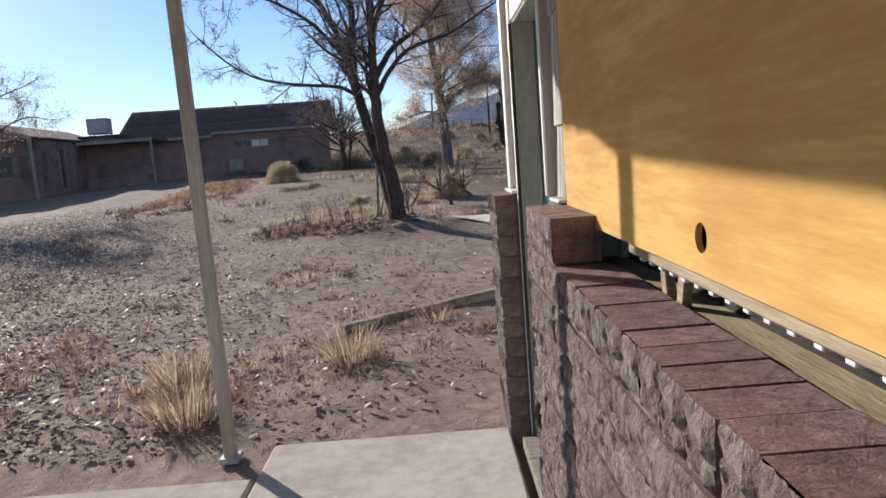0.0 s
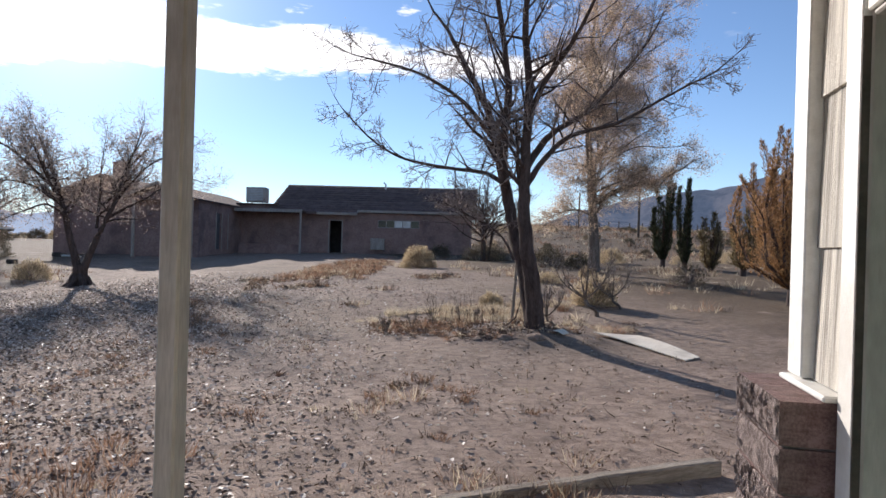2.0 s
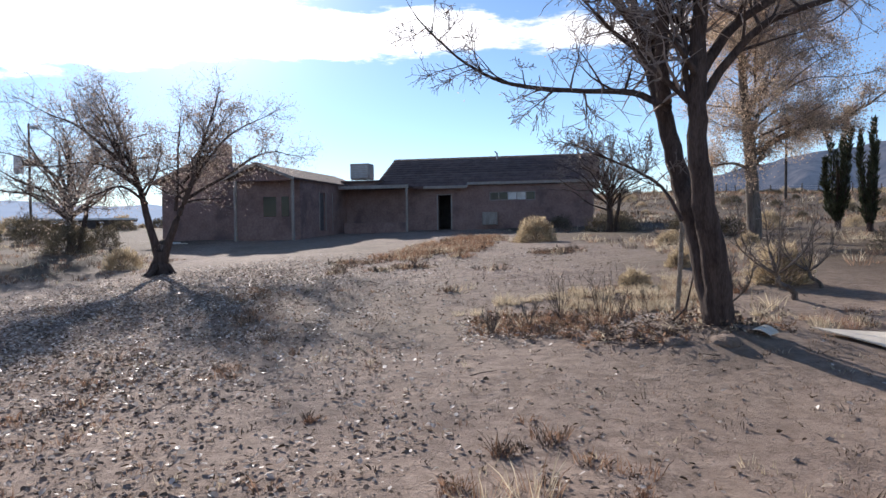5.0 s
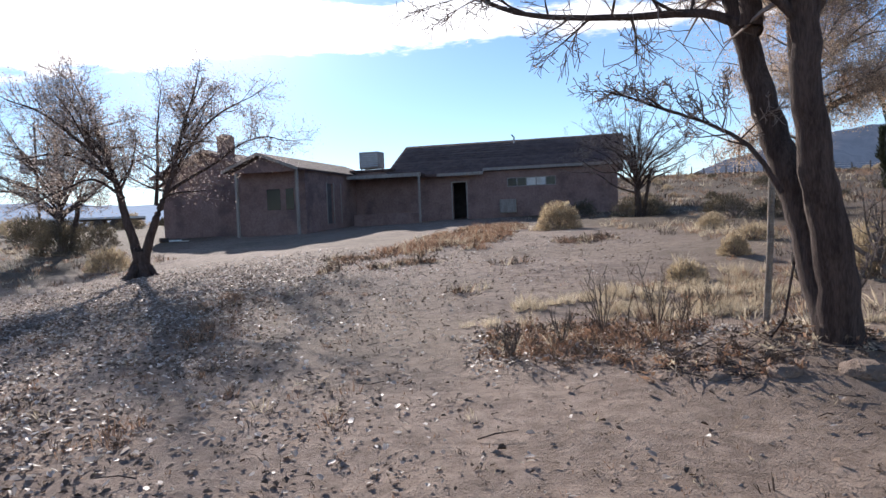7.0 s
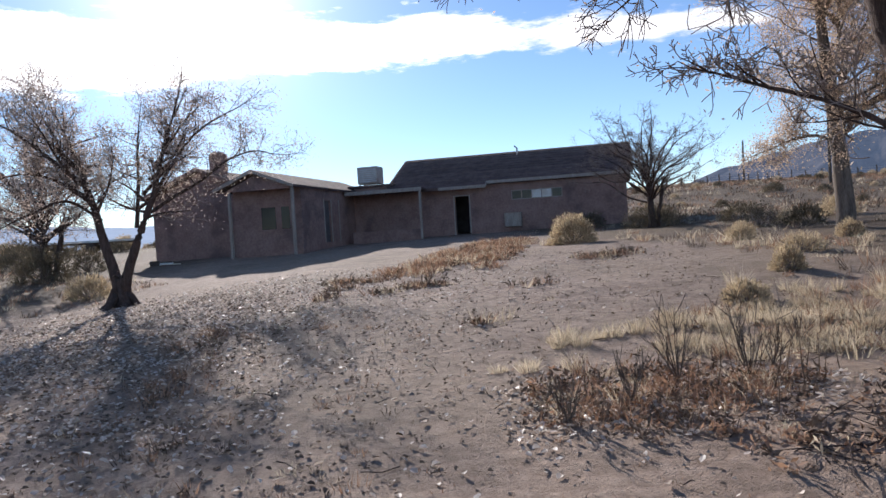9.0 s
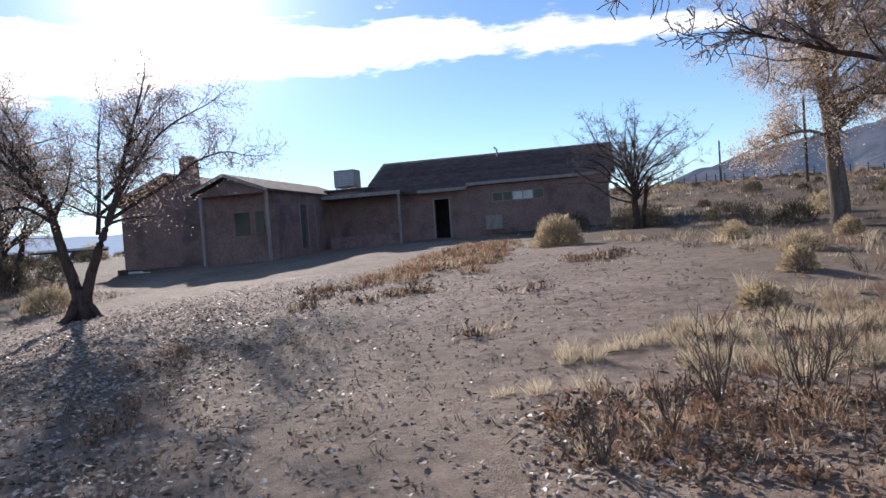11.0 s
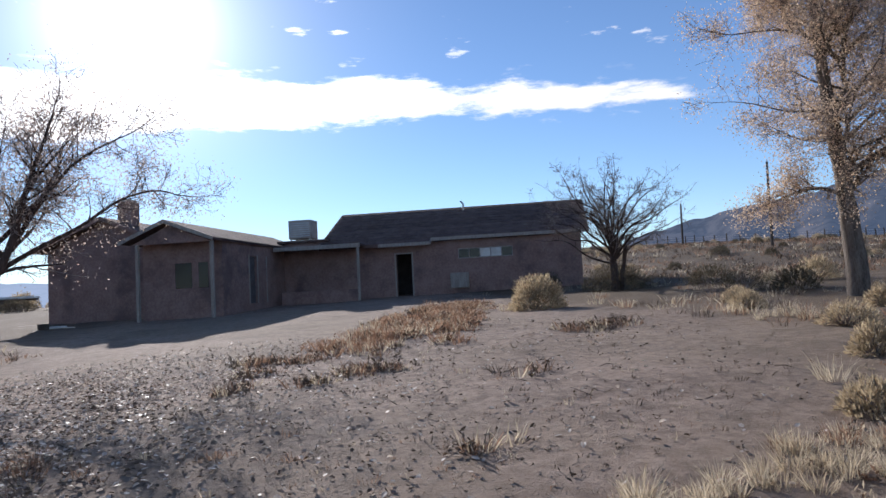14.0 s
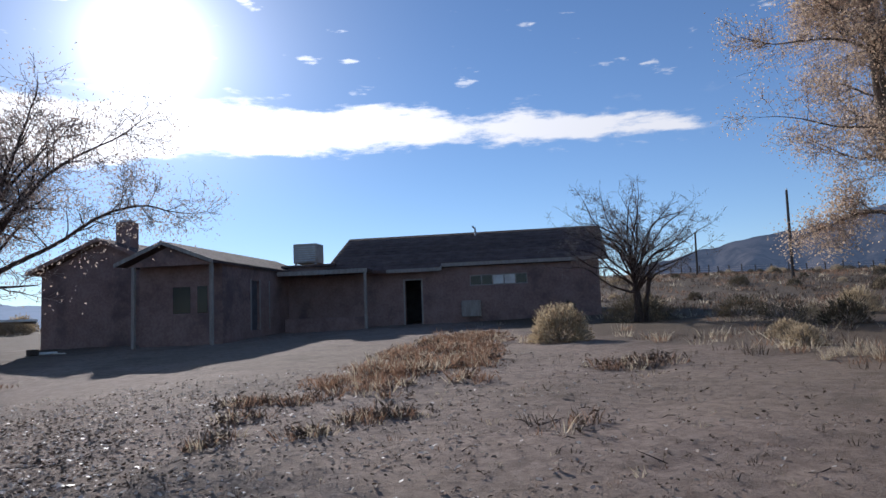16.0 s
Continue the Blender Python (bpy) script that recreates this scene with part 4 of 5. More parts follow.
def conifer(name, base, h, wide, material, label, spires, count, size, lean=1.35, thick=0.46, fan_out=0.5):
    """An evergreen of upright sprays on several leaders."""
    root = empty(name, Matrix.Translation(base), label, "tree")
    wood, boughs, crown = Mesh(), Mesh(), Mesh()
    wood.tube([Vector((0, 0, -0.1)), Vector((0.03, 0, h * 0.25)), Vector((0, 0.02, h * 0.6))], [0.12, 0.09, 0.04], 8)
    leaders = []
    for i in range(spires):
        a = i * 2.4 + rnd(-0.4, 0.4)
        out = wide * (0.15 + 0.55 * (i / spires)) * rnd(0.7, 1.2)
        leaders.append((Vector((math.cos(a), math.sin(a), 0)) * out, h * (1.0 - 0.5 * (i / spires) * rnd(0.6, 1.1))))
    for out, tall in leaders:
        bend = any_way() * 0.12 * wide
        bend.z = 0
        pts = [Vector((0, 0, h * 0.10)), out * 0.75 + Vector((0, 0, tall * 0.35)), out + bend + Vector((0, 0, tall * 0.7)), out * lean * rnd(0.7, 1.25) - bend * 0.5 + Vector((0, 0, tall))]
        boughs.tube(pts, [0.05, 0.04, 0.022, 0.006], 5)
        for _ in range(int(count / spires)):
            k = random.random() ** 0.85
            s = min(k * 3, 2.999)
            core = pts[int(s)].lerp(pts[int(s) + 1], s - int(s))
            ragged = 0.55 + 0.6 * noise.noise((core.x * 3 + out.x, k * 9.0, out.y * 5))
            r = wide * thick * (1 - k) ** 0.7 * min(1.0, 0.3 + k * 4) * ragged * rnd(0.4, 1.25)
            t = rnd(0, 6.283)
            p = core + Vector((math.cos(t) * r, math.sin(t) * r, 0.0))
            d = (Vector((math.cos(t), math.sin(t), 0)) * rnd(0.2, 1.6) * fan_out + (pts[3] - pts[1]).normalized() + any_way() * 0.3).normalized()
            crown.leaf(p, d, d.cross(any_way()).normalized(), size * rnd(0.7, 1.5), size * 0.22)
    wood.make("trunk", BARK, root)
    tagged(boughs.make("branchwork", BARK, root), kind="stuff")
    crown.make("crown", material, root)
    return root


random.seed(21)
conifer("cypress", at_ground(18.1, 28.6, 0.2), 4.5, 1.15, EVERGREEN, "dark green cypress with ragged upright tips", 5, 5200, 0.17, 1.55, 0.22)
conifer("cypress", at_ground(17.96, 26.8, 0.2), 3.9, 0.75, EVERGREEN, "dark green cypress with a pointed top", 4, 4200, 0.17, 1.3, 0.30)
conifer("juniper", at_ground(18.2, 25.4, 0.2), 2.5, 0.8, OLIVE, "small olive-brown juniper with thin crown", 5, 2400, 0.15, 1.3, 0.36, 0.9)
conifer("juniper", at_ground(13.1, 15.5), 4.4, 2.1, RUST, "rust-brown dying juniper with upright sprays", 30, 36000, 0.085, 1.2, 0.25, 0.8)
conifer("juniper", at_ground(17.6, 22.8), 2.5, 1.0, OLIVE, "dull olive young juniper among dry grass", 8, 4200, 0.14, 1.3, 0.36, 0.8)


# ---- shrubs ----
def dome(name, x, y, wide, h, material, label, category="shrub", count=2600, size=0.11, stems=40, group=""):
    root = empty(name, Matrix.Translation(at_ground(x, y, 0.03)), label, category, group)
    wood, crown = Mesh(), Mesh()
    for _ in range(stems):
        d = any_way(0.9)
        d.z = abs(d.z)
        tip = Vector((d.x * wide * 0.5, d.y * wide * 0.5, d.z * h * 0.85))
        wood.tube([Vector((0, 0, 0)), tip * 0.5 + any_way() * 0.04, tip], [0.012, 0.008, 0.004], 3)
    for _ in range(count):
        d = any_way(0.35)
        d.z = abs(d.z)
        k = rnd(0.55, 1.0) * (1 + 0.22 * noise.noise(d * 2.3 + Vector((x, y, 0))))
        p = Vector((d.x * wide * 0.5 * k, d.y * wide * 0.5 * k, max(d.z * h * k, 0.02)))
        o = (d + any_way() * 0.7 + Vector((0, 0, 0.5))).normalized()
        crown.leaf(p, o, o.cross(any_way()).normalized(), size * rnd(0.6, 1.4), size * 0.22)
    tagged(wood.make("branchwork", TWIG, root), kind="stuff")
    crown.make("crown", material, root)
    return root


random.seed(31)
dome("rabbitbrush", 7.35, 29.8, 1.5, 0.9, RABBIT, "pale yellow rabbitbrush in seed in the open yard", count=6000, size=0.10)
dome("saltbush", -11.2, 35.8, 2.2, 1.3, SAGE, "dark rounded saltbush beside the drive", count=6000)
dome("rabbitbrush", -6.8, 29.2, 1.3, 0.75, RABBIT, "small pale brush near the spreading tree", count=2500)
dome("saltbush", -11.6, 40.6, 1.6, 1.1, SAGE, "dark scrubby bush at the corner of the stucco house", count=3000)
dome("saltbush", -20.5, 52.0, 2.8, 1.5, SAGE, "dark rounded bush far down the drive", count=3500, size=0.16)
dome("saltbush", -16.5, 44.0, 2.0, 1.2, SAGE, "dark rounded bush by the drive", count=2500, size=0.14)
dome("rabbitbrush", 8.4, 16.4, 1.0, 0.65, RABBIT, "low straw-coloured brush in dry grass", count=2200)
for bx, by, bw, bh, bm_ in ((6.1, 17.05, 0.6, 0.28, RABBIT), (7.75, 18.9, 0.5, 0.36, RABBIT), (9.3, 21.1, 0.9, 0.36, RABBIT), (9.9, 24.4, 0.7, 0.38, RABBIT), (10.9, 26.3, 0.7, 0.36, RABBIT), (11.6, 23.0, 0.6, 0.4, RABBIT), (13.6, 20.2, 1.1, 0.7, SAGE), (13.2, 29.5, 1.3, 0.8, SAGE)):
    dome("rabbitbrush" if bm_ is RABBIT else "sagebrush", bx, by, bw, bh, bm_, "straw-coloured brush among dry grass" if bm_ is RABBIT else "grey-brown brush among dry grass", count=1500, size=0.07)
dome("saltbush", 12.6, 36.6, 2.6, 1.0, SAGE, "grey brush at the foot of the bare tree", count=4000)
kinds = [dome("sagebrush", 11 + 2.2 * i, 40.0 - 2.6 * i, 1.3 + 0.25 * (i % 3), 0.7 + 0.1 * (i % 2), (SAGE, RABBIT)[i % 2], ("grey sagebrush on the dry slope", "straw-coloured brush on the dry slope")[i % 2], count=1400, size=0.13, stems=16, group="brush on the slope") for i in range(4)]
placed = 0
while placed < 120:
    x, y = rnd(8, 75), rnd(20, 100)
    if y < 24 + 0.25 * x or x < 13 or (x < 19 and y > 33) or abs(x - 12.9) + abs(y - 25.0) < 1.5:
        continue
    s = rnd(0.4, 0.95)
    copy_thing(random.choice((kinds[0], kinds[2], kinds[0], kinds[1])), Matrix.Translation(at_ground(x, y, 0.04)) @ pose(0, 0, 0, 0, 0, rnd(0, 360)) @ Matrix.Scale(s, 4))
    placed += 1
placed = 0
while placed < 64:
    x, y = rnd(-45, -9), rnd(36, 90)
    if x > -16 and y < 55:
        continue
    copy_thing(random.choice(kinds), Matrix.Translation(at_ground(x, y, 0.04)) @ pose(0, 0, 0, 0, 0, rnd(0, 360)) @ Matrix.Scale(rnd(0.7, 1.6), 4))
    placed += 1


def dead_shrub(x, y, h, label):
    """A crooked leaning stem that breaks into many upswept twigs."""
    root = empty("dead_shrub", Matrix.Translation(at_ground(x, y, 0.02)), label, "shrub")
    wood, twigs, tips = Mesh(), Mesh(), []
    fork = Vector((-0.24 * h, 0.05 * h, 0.34 * h))
    limb(wood, twigs, tips, [Vector((0, 0, -0.05)), Vector((-0.06 * h, 0, 0.13 * h)), Vector((-0.2 * h, 0.03 * h, 0.22 * h)), fork], 0.045 * h, 0.028 * h, 2, 0.95, 0.3 * h)
    for a, out in ((0.2, 0.75), (1.4, 0.45), (2.5, 0.6), (3.2, 0.85), (4.3, 0.5), (5.3, 0.6), (0.9, 0.3)):
        d = Vector((math.cos(a), math.sin(a), 0))
        limb(wood, twigs, tips, [fork, fork + d * out * h * 0.3 + Vector((0, 0, 0.13 * h)), fork + d * out * h * 0.62 + Vector((0, 0, 0.36 * h)), fork + d * out * h * 0.75 + Vector((0, 0, 0.64 * h))], 0.018 * h, 0.006, 2, 0.4, 0.25 * h, 0.5, 2)
    wood.make("trunk", PALEBARK, root)
    tagged(twigs.make("crown", TWIG, root), kind="stuff")


random.seed(41)
dead_shrub(7.62, 14.72, 1.15, "dead leafless shrub with crooked stems")
dead_shrub(8.78, 15.85, 0.85, "small dead leafless shrub")
dead_shrub(6.0, 13.3, 0.65, "low leafless shrub beside the dark tree")
tree("tree", at_ground(-11.5, 36.5), "small bare tree beyond the spreading tree", BARK, bare_tree, DRYLEAF, (1, 0.06, 0.4, 0.08, 0.5)).scale = (1.25, 1.25, 1.25)


# ---- ground cover ----
class Cover:
    """Grass and weeds of one colour, gathered into one mesh."""

    def __init__(self):
        self.m = Mesh()

    def tuft(self, x, y, h, n, wide, blade=0.008, up=1.0):
        z = relief(x, y) - 0.01
        for _ in range(n):
            a, r = rnd(0, 6.283), wide * math.sqrt(random.random())
            p = Vector((x + r * math.cos(a), y + r * math.sin(a), z))
            out = Vector((math.cos(a), math.sin(a), 0)) * rnd(0.05, 0.65)
            d = (out + any_way() * 0.25 + Vector((0, 0, up))).normalized()
            side = d.cross(any_way()).normalized()
            l = h * rnd(0.45, 1.15)
            self.m.blade(p, d, side, l, blade * rnd(0.7, 1.4), out * l * 0.3 + any_way() * 0.12 * l + Vector((0, 0, -0.1 * l)))

    def weed(self, x, y, h, leafy=8):
        """A stiff stalk with side sprigs and shrivelled leaves."""
        p = Vector((x, y, relief(x, y) - 0.01))
        d = (Vector((0, 0, 1)) + any_way() * 0.22).normalized()
        pts = [p, p + d * h * 0.5 + any_way() * 0.02 * h, p + d * h + any_way() * 0.05 * h]
        self.m.tube(pts, [0.006, 0.0045, 0.002], 3)
        for _ in range(leafy):
            k = rnd(0.2, 1.0)
            q = p + d * h * k
            o = (any_way(0.5) + d * 0.6).normalized()
            l = h * rnd(0.08, 0.22)
            self.m.blade(q, o, o.cross(any_way()).normalized(), l, 0.009, Vector((0, 0, 0.1 * l)))

    def sprawl(self, x, y, h):
        """A low, broken, curled-leaf weed."""
        p = Vector((x, y, relief(x, y)))
        for _ in range(16):
            o = any_way(0.9)
            o.z = abs(o.z)
            q = p + Vector((o.x, o.y, o.z)) * h * rnd(0.0, 0.8)
            a = any_way(0.3)
            self.m.leaf(q, a, a.cross(any_way()).normalized(), h * rnd(0.25, 0.6), h * rnd(0.08, 0.2))

    def end(self, name, material, label, category):
        return tagged(self.m.make(name, material), label, category, kind="stuff")


def inside(cx, cy, rx, ry):
    a, r = rnd(0, 6.283), math.sqrt(random.random())
    return cx + rx * r * math.cos(a), cy + ry * r * math.sin(a)


random.seed(51)
straw, red, dead = Cover(), Cover(), Cover()
# weeds round the dark yard tree
for _ in range(90):
    x, y = inside(3.7, 13.75, 0.85, 0.85)
    if noise.noise((x * 1.3, y * 1.3, 12.0)) > -0.12:
        random.choice((red, red, straw)).tuft(x, y, rnd(0.07, 0.22), 26, 0.13, 0.0045)
for _ in range(150):
    x, y = inside(3.65, 13.6, 1.05, 0.95)
    dead.sprawl(x, y, rnd(0.06, 0.16))
    red.sprawl(x + rnd(-0.2, 0.2), y + rnd(-0.2, 0.2), rnd(0.06, 0.14))
for _ in range(18):
    x, y = inside(4.1, 13.7, 1.4, 0.9)
    dead.weed(x, y, rnd(0.15, 0.38), 6)
for cx, cy, rx, ry, n, h in ((5.3, 15.0, 1.4, 0.75, 80, 0.18), (5.7, 16.1, 1.1, 0.7, 60, 0.18), (4.1, 15.4, 0.6, 0.4, 26, 0.2), (7.6, 17.2, 1.3, 1.6, 50, 0.24), (10.4, 22.0, 1.6, 2.0, 20, 0.26), (6.6, 13.2, 1.2, 0.8, 24, 0.16)):
    for _ in range(n):
        x, y = inside(cx, cy, rx, ry)
        if noise.noise((x * 0.8, y * 0.8, 14.0)) < -0.05:
            continue
        random.choice((straw, straw, straw, straw, red)).tuft(x, y, h * rnd(0.5, 1.4), 70, rnd(0.05, 0.15), 0.005)
        dead.tuft(x, y, h * 0.3, 5, 0.12, 0.004)
        for _ in range(2):
            random.choice((dead, red, straw)).sprawl(*inside(cx, cy, rx, ry), rnd(0.05, 0.12))
for _ in range(5):
    x, y = inside(4.6, 14.4, 1.3, 0.8)
    dead.weed(x, y, rnd(0.35, 0.75), 5)
for _ in range(150):
    x, y = inside(4.8, 12.3, 1.2, 0.5)
    random.choice((dead, dead, red, straw)).sprawl(x, y, rnd(0.05, 0.16))
# bright bunch grass along the edge of the bare sand
for cx, cy, n in ((3.0, 14.85, 4), (3.6, 15.8, 7), (3.9, 15.9, 7), (4.6, 15.9, 9), (5.3, 15.6, 10), (5.4, 14.6, 8), (6.1, 15.6, 8), (4.3, 15.2, 7), (6.6, 16.4, 7), (5.0, 14.9, 8)):
    for _ in range(n):
        x, y = inside(cx, cy, 0.42, 0.28)
        straw.tuft(x, y, rnd(0.1, 0.23), 80, rnd(0.05, 0.1), 0.0045)
# weed bed before the far house
for _ in range(1150):
    k = random.random()
    x, y = inside(2.75 + 3.2 * k, 23.6 + 10.6 * k, 1.3, 1.6)
    if noise.noise((x * 1.1, y * 0.8, 15.0)) < -0.08:
        continue
    random.choice((red, red, straw)).tuft(x, y, rnd(0.12, 0.32), 14, 0.13, 0.014)
    random.choice((red, red, dead)).sprawl(x + rnd(-0.4, 0.4), y + rnd(-0.3, 0.3), rnd(0.1, 0.24))
for cx, cy, rx, ry, n in ((6.6, 23.9, 0.8, 0.5, 40), (0.85, 23.0, 0.4, 0.35, 22), (0.9, 21.7, 0.25, 0.25, 10), (0.7, 20.6, 0.2, 0.3, 8), (2.4, 21.2, 0.45, 0.45, 26), (1.65, 20.5, 0.3, 0.2, 8), (1.45, 22.7, 0.25, 0.4, 8), (3.9, 19.9, 0.4, 0.3, 5), (3.05, 17.3, 0.2, 0.3, 5)):
    for _ in range(n):
        x, y = inside(cx, cy, rx, ry)
        random.choice((red, dead, straw)).tuft(x, y, rnd(0.1, 0.24), 14, 0.14, 0.012)
        dead.sprawl(x + rnd(-0.2, 0.2), y + rnd(-0.2, 0.2), rnd(0.08, 0.2))
# the dry field and hillside
n = 0
while n < 700:
    x, y = rnd(5.5, 26), rnd(12.5, 44)
    if noise.noise((x * 0.28, y * 0.28, 4.0)) < 0.02 or (x < 8.5 and 18.5 < y < 30) or (y > 40 and x < 16):
        continue
    random.choice((straw, straw, red, dead)).tuft(x, y, rnd(0.12, 0.34), 18, 0.2, 0.011)
    n += 1
n = 0
while n < 4200:
    x, y = rnd(9, 95), rnd(34, 112)
    if y < 20 + 0.5 * x or (x < 17 and y < 58):
        continue
    random.choice((straw, red, red, red, dead, dead, dead, dead)).tuft(x, y, rnd(0.2, 0.45), 10, 0.5, 0.04)
    n += 1
for _ in range(420):
    x, y = rnd(-40, -5), rnd(24, 80)
    if (x > -15 and y > 33) or (x > -9 and y > 31):
        continue
    (straw if random.random() < 0.6 else red).tuft(x, y, rnd(0.15, 0.4), 10, 0.35, 0.025)
for _ in range(620):
    x, y = rnd(-18, -5.2), rnd(26.5, 42)
    if y > 31 - 1.05 * (x + 5) or noise.noise((x * 0.5, y * 0.5, 21.0)) < -0.12:
        continue
    random.choice((straw, red, red, dead)).tuft(x, y, rnd(0.1, 0.3), 14, 0.2, 0.016)
# near yard: clumps by the porch and thin growth
for x, y, h, n, wide in ((1.62, 4.95, 0.38, 220, 0.15), (0.50, 5.35, 0.40, 320, 0.17), (0.42, 4.5, 0.38, 340, 0.17), (0.62, 4.95, 0.2, 90, 0.16), (2.05, 8.6, 0.24, 60, 0.12), (2.35, 8.75, 0.26, 60, 0.13), (1.75, 8.2, 0.16, 50, 0.16), (2.6, 5.55, 0.2, 60, 0.12), (1.25, 5.6, 0.14, 50, 0.15), (2.15, 6.25, 0.17, 60, 0.15), (3.1, 6.5, 0.16, 50, 0.14)):
    straw.tuft(x, y, h, n // 2, wide, 0.005)
    red.tuft(x, y, h * 0.9, n // 2, wide * 1.1, 0.005)
    for _ in range(6):
        dead.sprawl(*inside(x, y, wide * 2, wide * 2), rnd(0.04, 0.09))
for _ in range(80):
    x, y = inside(-1.3, 6.9, 1.6, 1.4)
    red.tuft(x, y, rnd(0.08, 0.2), 22, 0.10, 0.006)
for _ in range(900):
    x, y = rnd(-6, 6.5), rnd(4.4, 24)
    if 0.438 * x + 0.899 * y < 3.9 or noise.noise((x * 0.5, y * 0.5, 9.0)) < -0.08 - 0.25 * (x < 1.0):
        continue
    random.choice((red, dead, dead, straw)).tuft(x, y, rnd(0.03, 0.11), 9, 0.07, 0.006)
for _ in range(2400):
    x, y = rnd(-6, 8), 4.2 + 22 * random.random() ** 1.5
    if 0.438 * x + 0.899 * y < 3.9:
        continue
    dead.sprawl(x, y, rnd(0.02, 0.07))
for _ in range(70):
    x, y = inside(1.0, 5.0, 1.1, 0.6)
    random.choice((straw, red, red)).tuft(x, y, rnd(0.06, 0.2), 18, 0.08, 0.005)
for _ in range(26):
    x, y = inside(2.3, 5.75, 0.8, 0.28)
    random.choice((straw, red, dead)).tuft(x, y, rnd(0.08, 0.24), 20, 0.07, 0.005)
# dark ragged clumps on the open sand and among the fallen leaves
for x, y, wide, h in ((2.4, 9.5, 0.12, 0.2), (2.7, 9.6, 0.16, 0.16), (2.9, 9.1, 0.2, 0.13), (2.84, 8.6, 0.12, 0.16), (1.9, 8.9, 0.1, 0.12), (1.1, 10.4, 0.1, 0.1), (3.4, 8.0, 0.12, 0.1), (2.2, 7.3, 0.12, 0.12), (-1.0, 10.85, 0.3, 0.2), (-0.3, 15.3, 0.32, 0.26), (-0.58, 17.4, 0.35, 0.28), (-0.5, 17.9, 0.3, 0.22), (-0.28, 16.0, 0.28, 0.24), (-1.2, 13.2, 0.3, 0.18), (-0.9, 12.0, 0.3, 0.15), (0.3, 13.6, 0.25, 0.16), (0.1, 11.9, 0.25, 0.14), (2.75, 4.95, 0.14, 0.2)):
    for _ in range(5):
        qx, qy = inside(x, y, wide, wide)
        random.choice((red, red, dead)).tuft(qx, qy, h * rnd(0.5, 1.1), 16, wide * 0.45, 0.006)
        random.choice((red, dead, dead)).sprawl(qx, qy, h * rnd(0.3, 0.7))
# reddish sprigs in the leaf litter
n = 0
while n < 420:
    x, y = rnd(-6.5, 1.6), rnd(5.0, 19.0)
    if 0.438 * x + 0.899 * y < 4.2 or noise.noise((x * 0.6, y * 0.6, 17.0)) < 0.0:
        continue
    random.choice((red, red, red, straw)).tuft(x, y, rnd(0.05, 0.13), 14, rnd(0.05, 0.1), 0.006)
    dead.sprawl(x + rnd(-0.1, 0.1), y + rnd(-0.1, 0.1), rnd(0.03, 0.08))
    n += 1
# short stubble all over the near yard
for _ in range(5200):
    x, y = rnd(-6.5, 5.5), 4.2 + 15 * random.random() ** 1.6
    if 0.438 * x + 0.899 * y < 3.85 or (x > 0.6 and noise.noise((x * 0.7, y * 0.7, 6.0)) < -0.02):
        continue
    random.choice((red, dead, straw, red)).tuft(x, y, rnd(0.015, 0.06), 6, 0.045, 0.005)
straw.end("dry_grass", STRAW, "dry straw-coloured grass across the yard and slope", "grass")
red.end("dry_weeds", REDWEED, "red-brown dead weeds in beds and patches", "weeds")
dead.end("dead_stalks", BROWNLITTER, "dark brittle stalks and shrivelled weeds", "weeds")


def litter(name, material, count, sizes, area, label, thin=None):
    m = Mesh()
    n = 0
    while n < count:
        x, y = rnd(area[0], area[1]), rnd(area[2], area[3])
        if 0.438 * x + 0.899 * y < 3.75 or (thin and random.random() > thin(x, y)):
            continue
        p = Vector((x, y, relief(x, y) + rnd(0.004, 0.02)))
        a = rnd(0, 6.283)
        d = Vector((math.cos(a), math.sin(a), rnd(-0.25, 0.5))).normalized()
        s = d.cross(Vector((rnd(-0.5, 0.5), rnd(-0.5, 0.5), 1))).normalized()
        l = rnd(*sizes)
        b = len(m.v)
        lift = Vector((0, 0, rnd(0.0, 0.3) * l))
        m.v += [p, p + d * l * 0.35 + s * l * 0.33 + lift, p + d * l * 0.8 + s * l * 0.22 + lift, p + d * l, p + d * l * 0.75 - s * l * 0.25 + lift, p + d * l * 0.3 - s * l * 0.32 + lift]
        m.f += [(b, b + 1, b + 2, b + 3), (b, b + 3, b + 4, b + 5)]
        n += 1
    return tagged(m.make(name, material), label, "leaves", kind="stuff")


def under_tree(x, y):
    d = math.exp(-((x + 2.2) / 3.1) ** 2) * (1.0 if y < 21 else math.exp(-((y - 21) / 3.0) ** 2))
    return min(1.0, d * (0.55 + 0.9 * max(0.0, noise.noise((x * 0.8, y * 0.8, 2.0)) + 0.35))) + 0.03


random.seed(61)
litter("fallen_leaves", LITTER, 17000, (0.025, 0.068), (-8, 6, 3.8, 27), "fallen leaves scattered over the sand, pale to carry their backlit glint", under_tree)
litter("brown_leaves", BROWNLITTER, 24000, (0.015, 0.055), (-8, 7, 3.8, 27), "dark brown leaf litter over the sand", under_tree)

litter("fallen_leaves", LITTER, 600, (0.025, 0.06), (2.5, 4.9, 12.7, 14.3), "fallen leaves caught in dead weeds under the dark tree, pale to carry their glint")

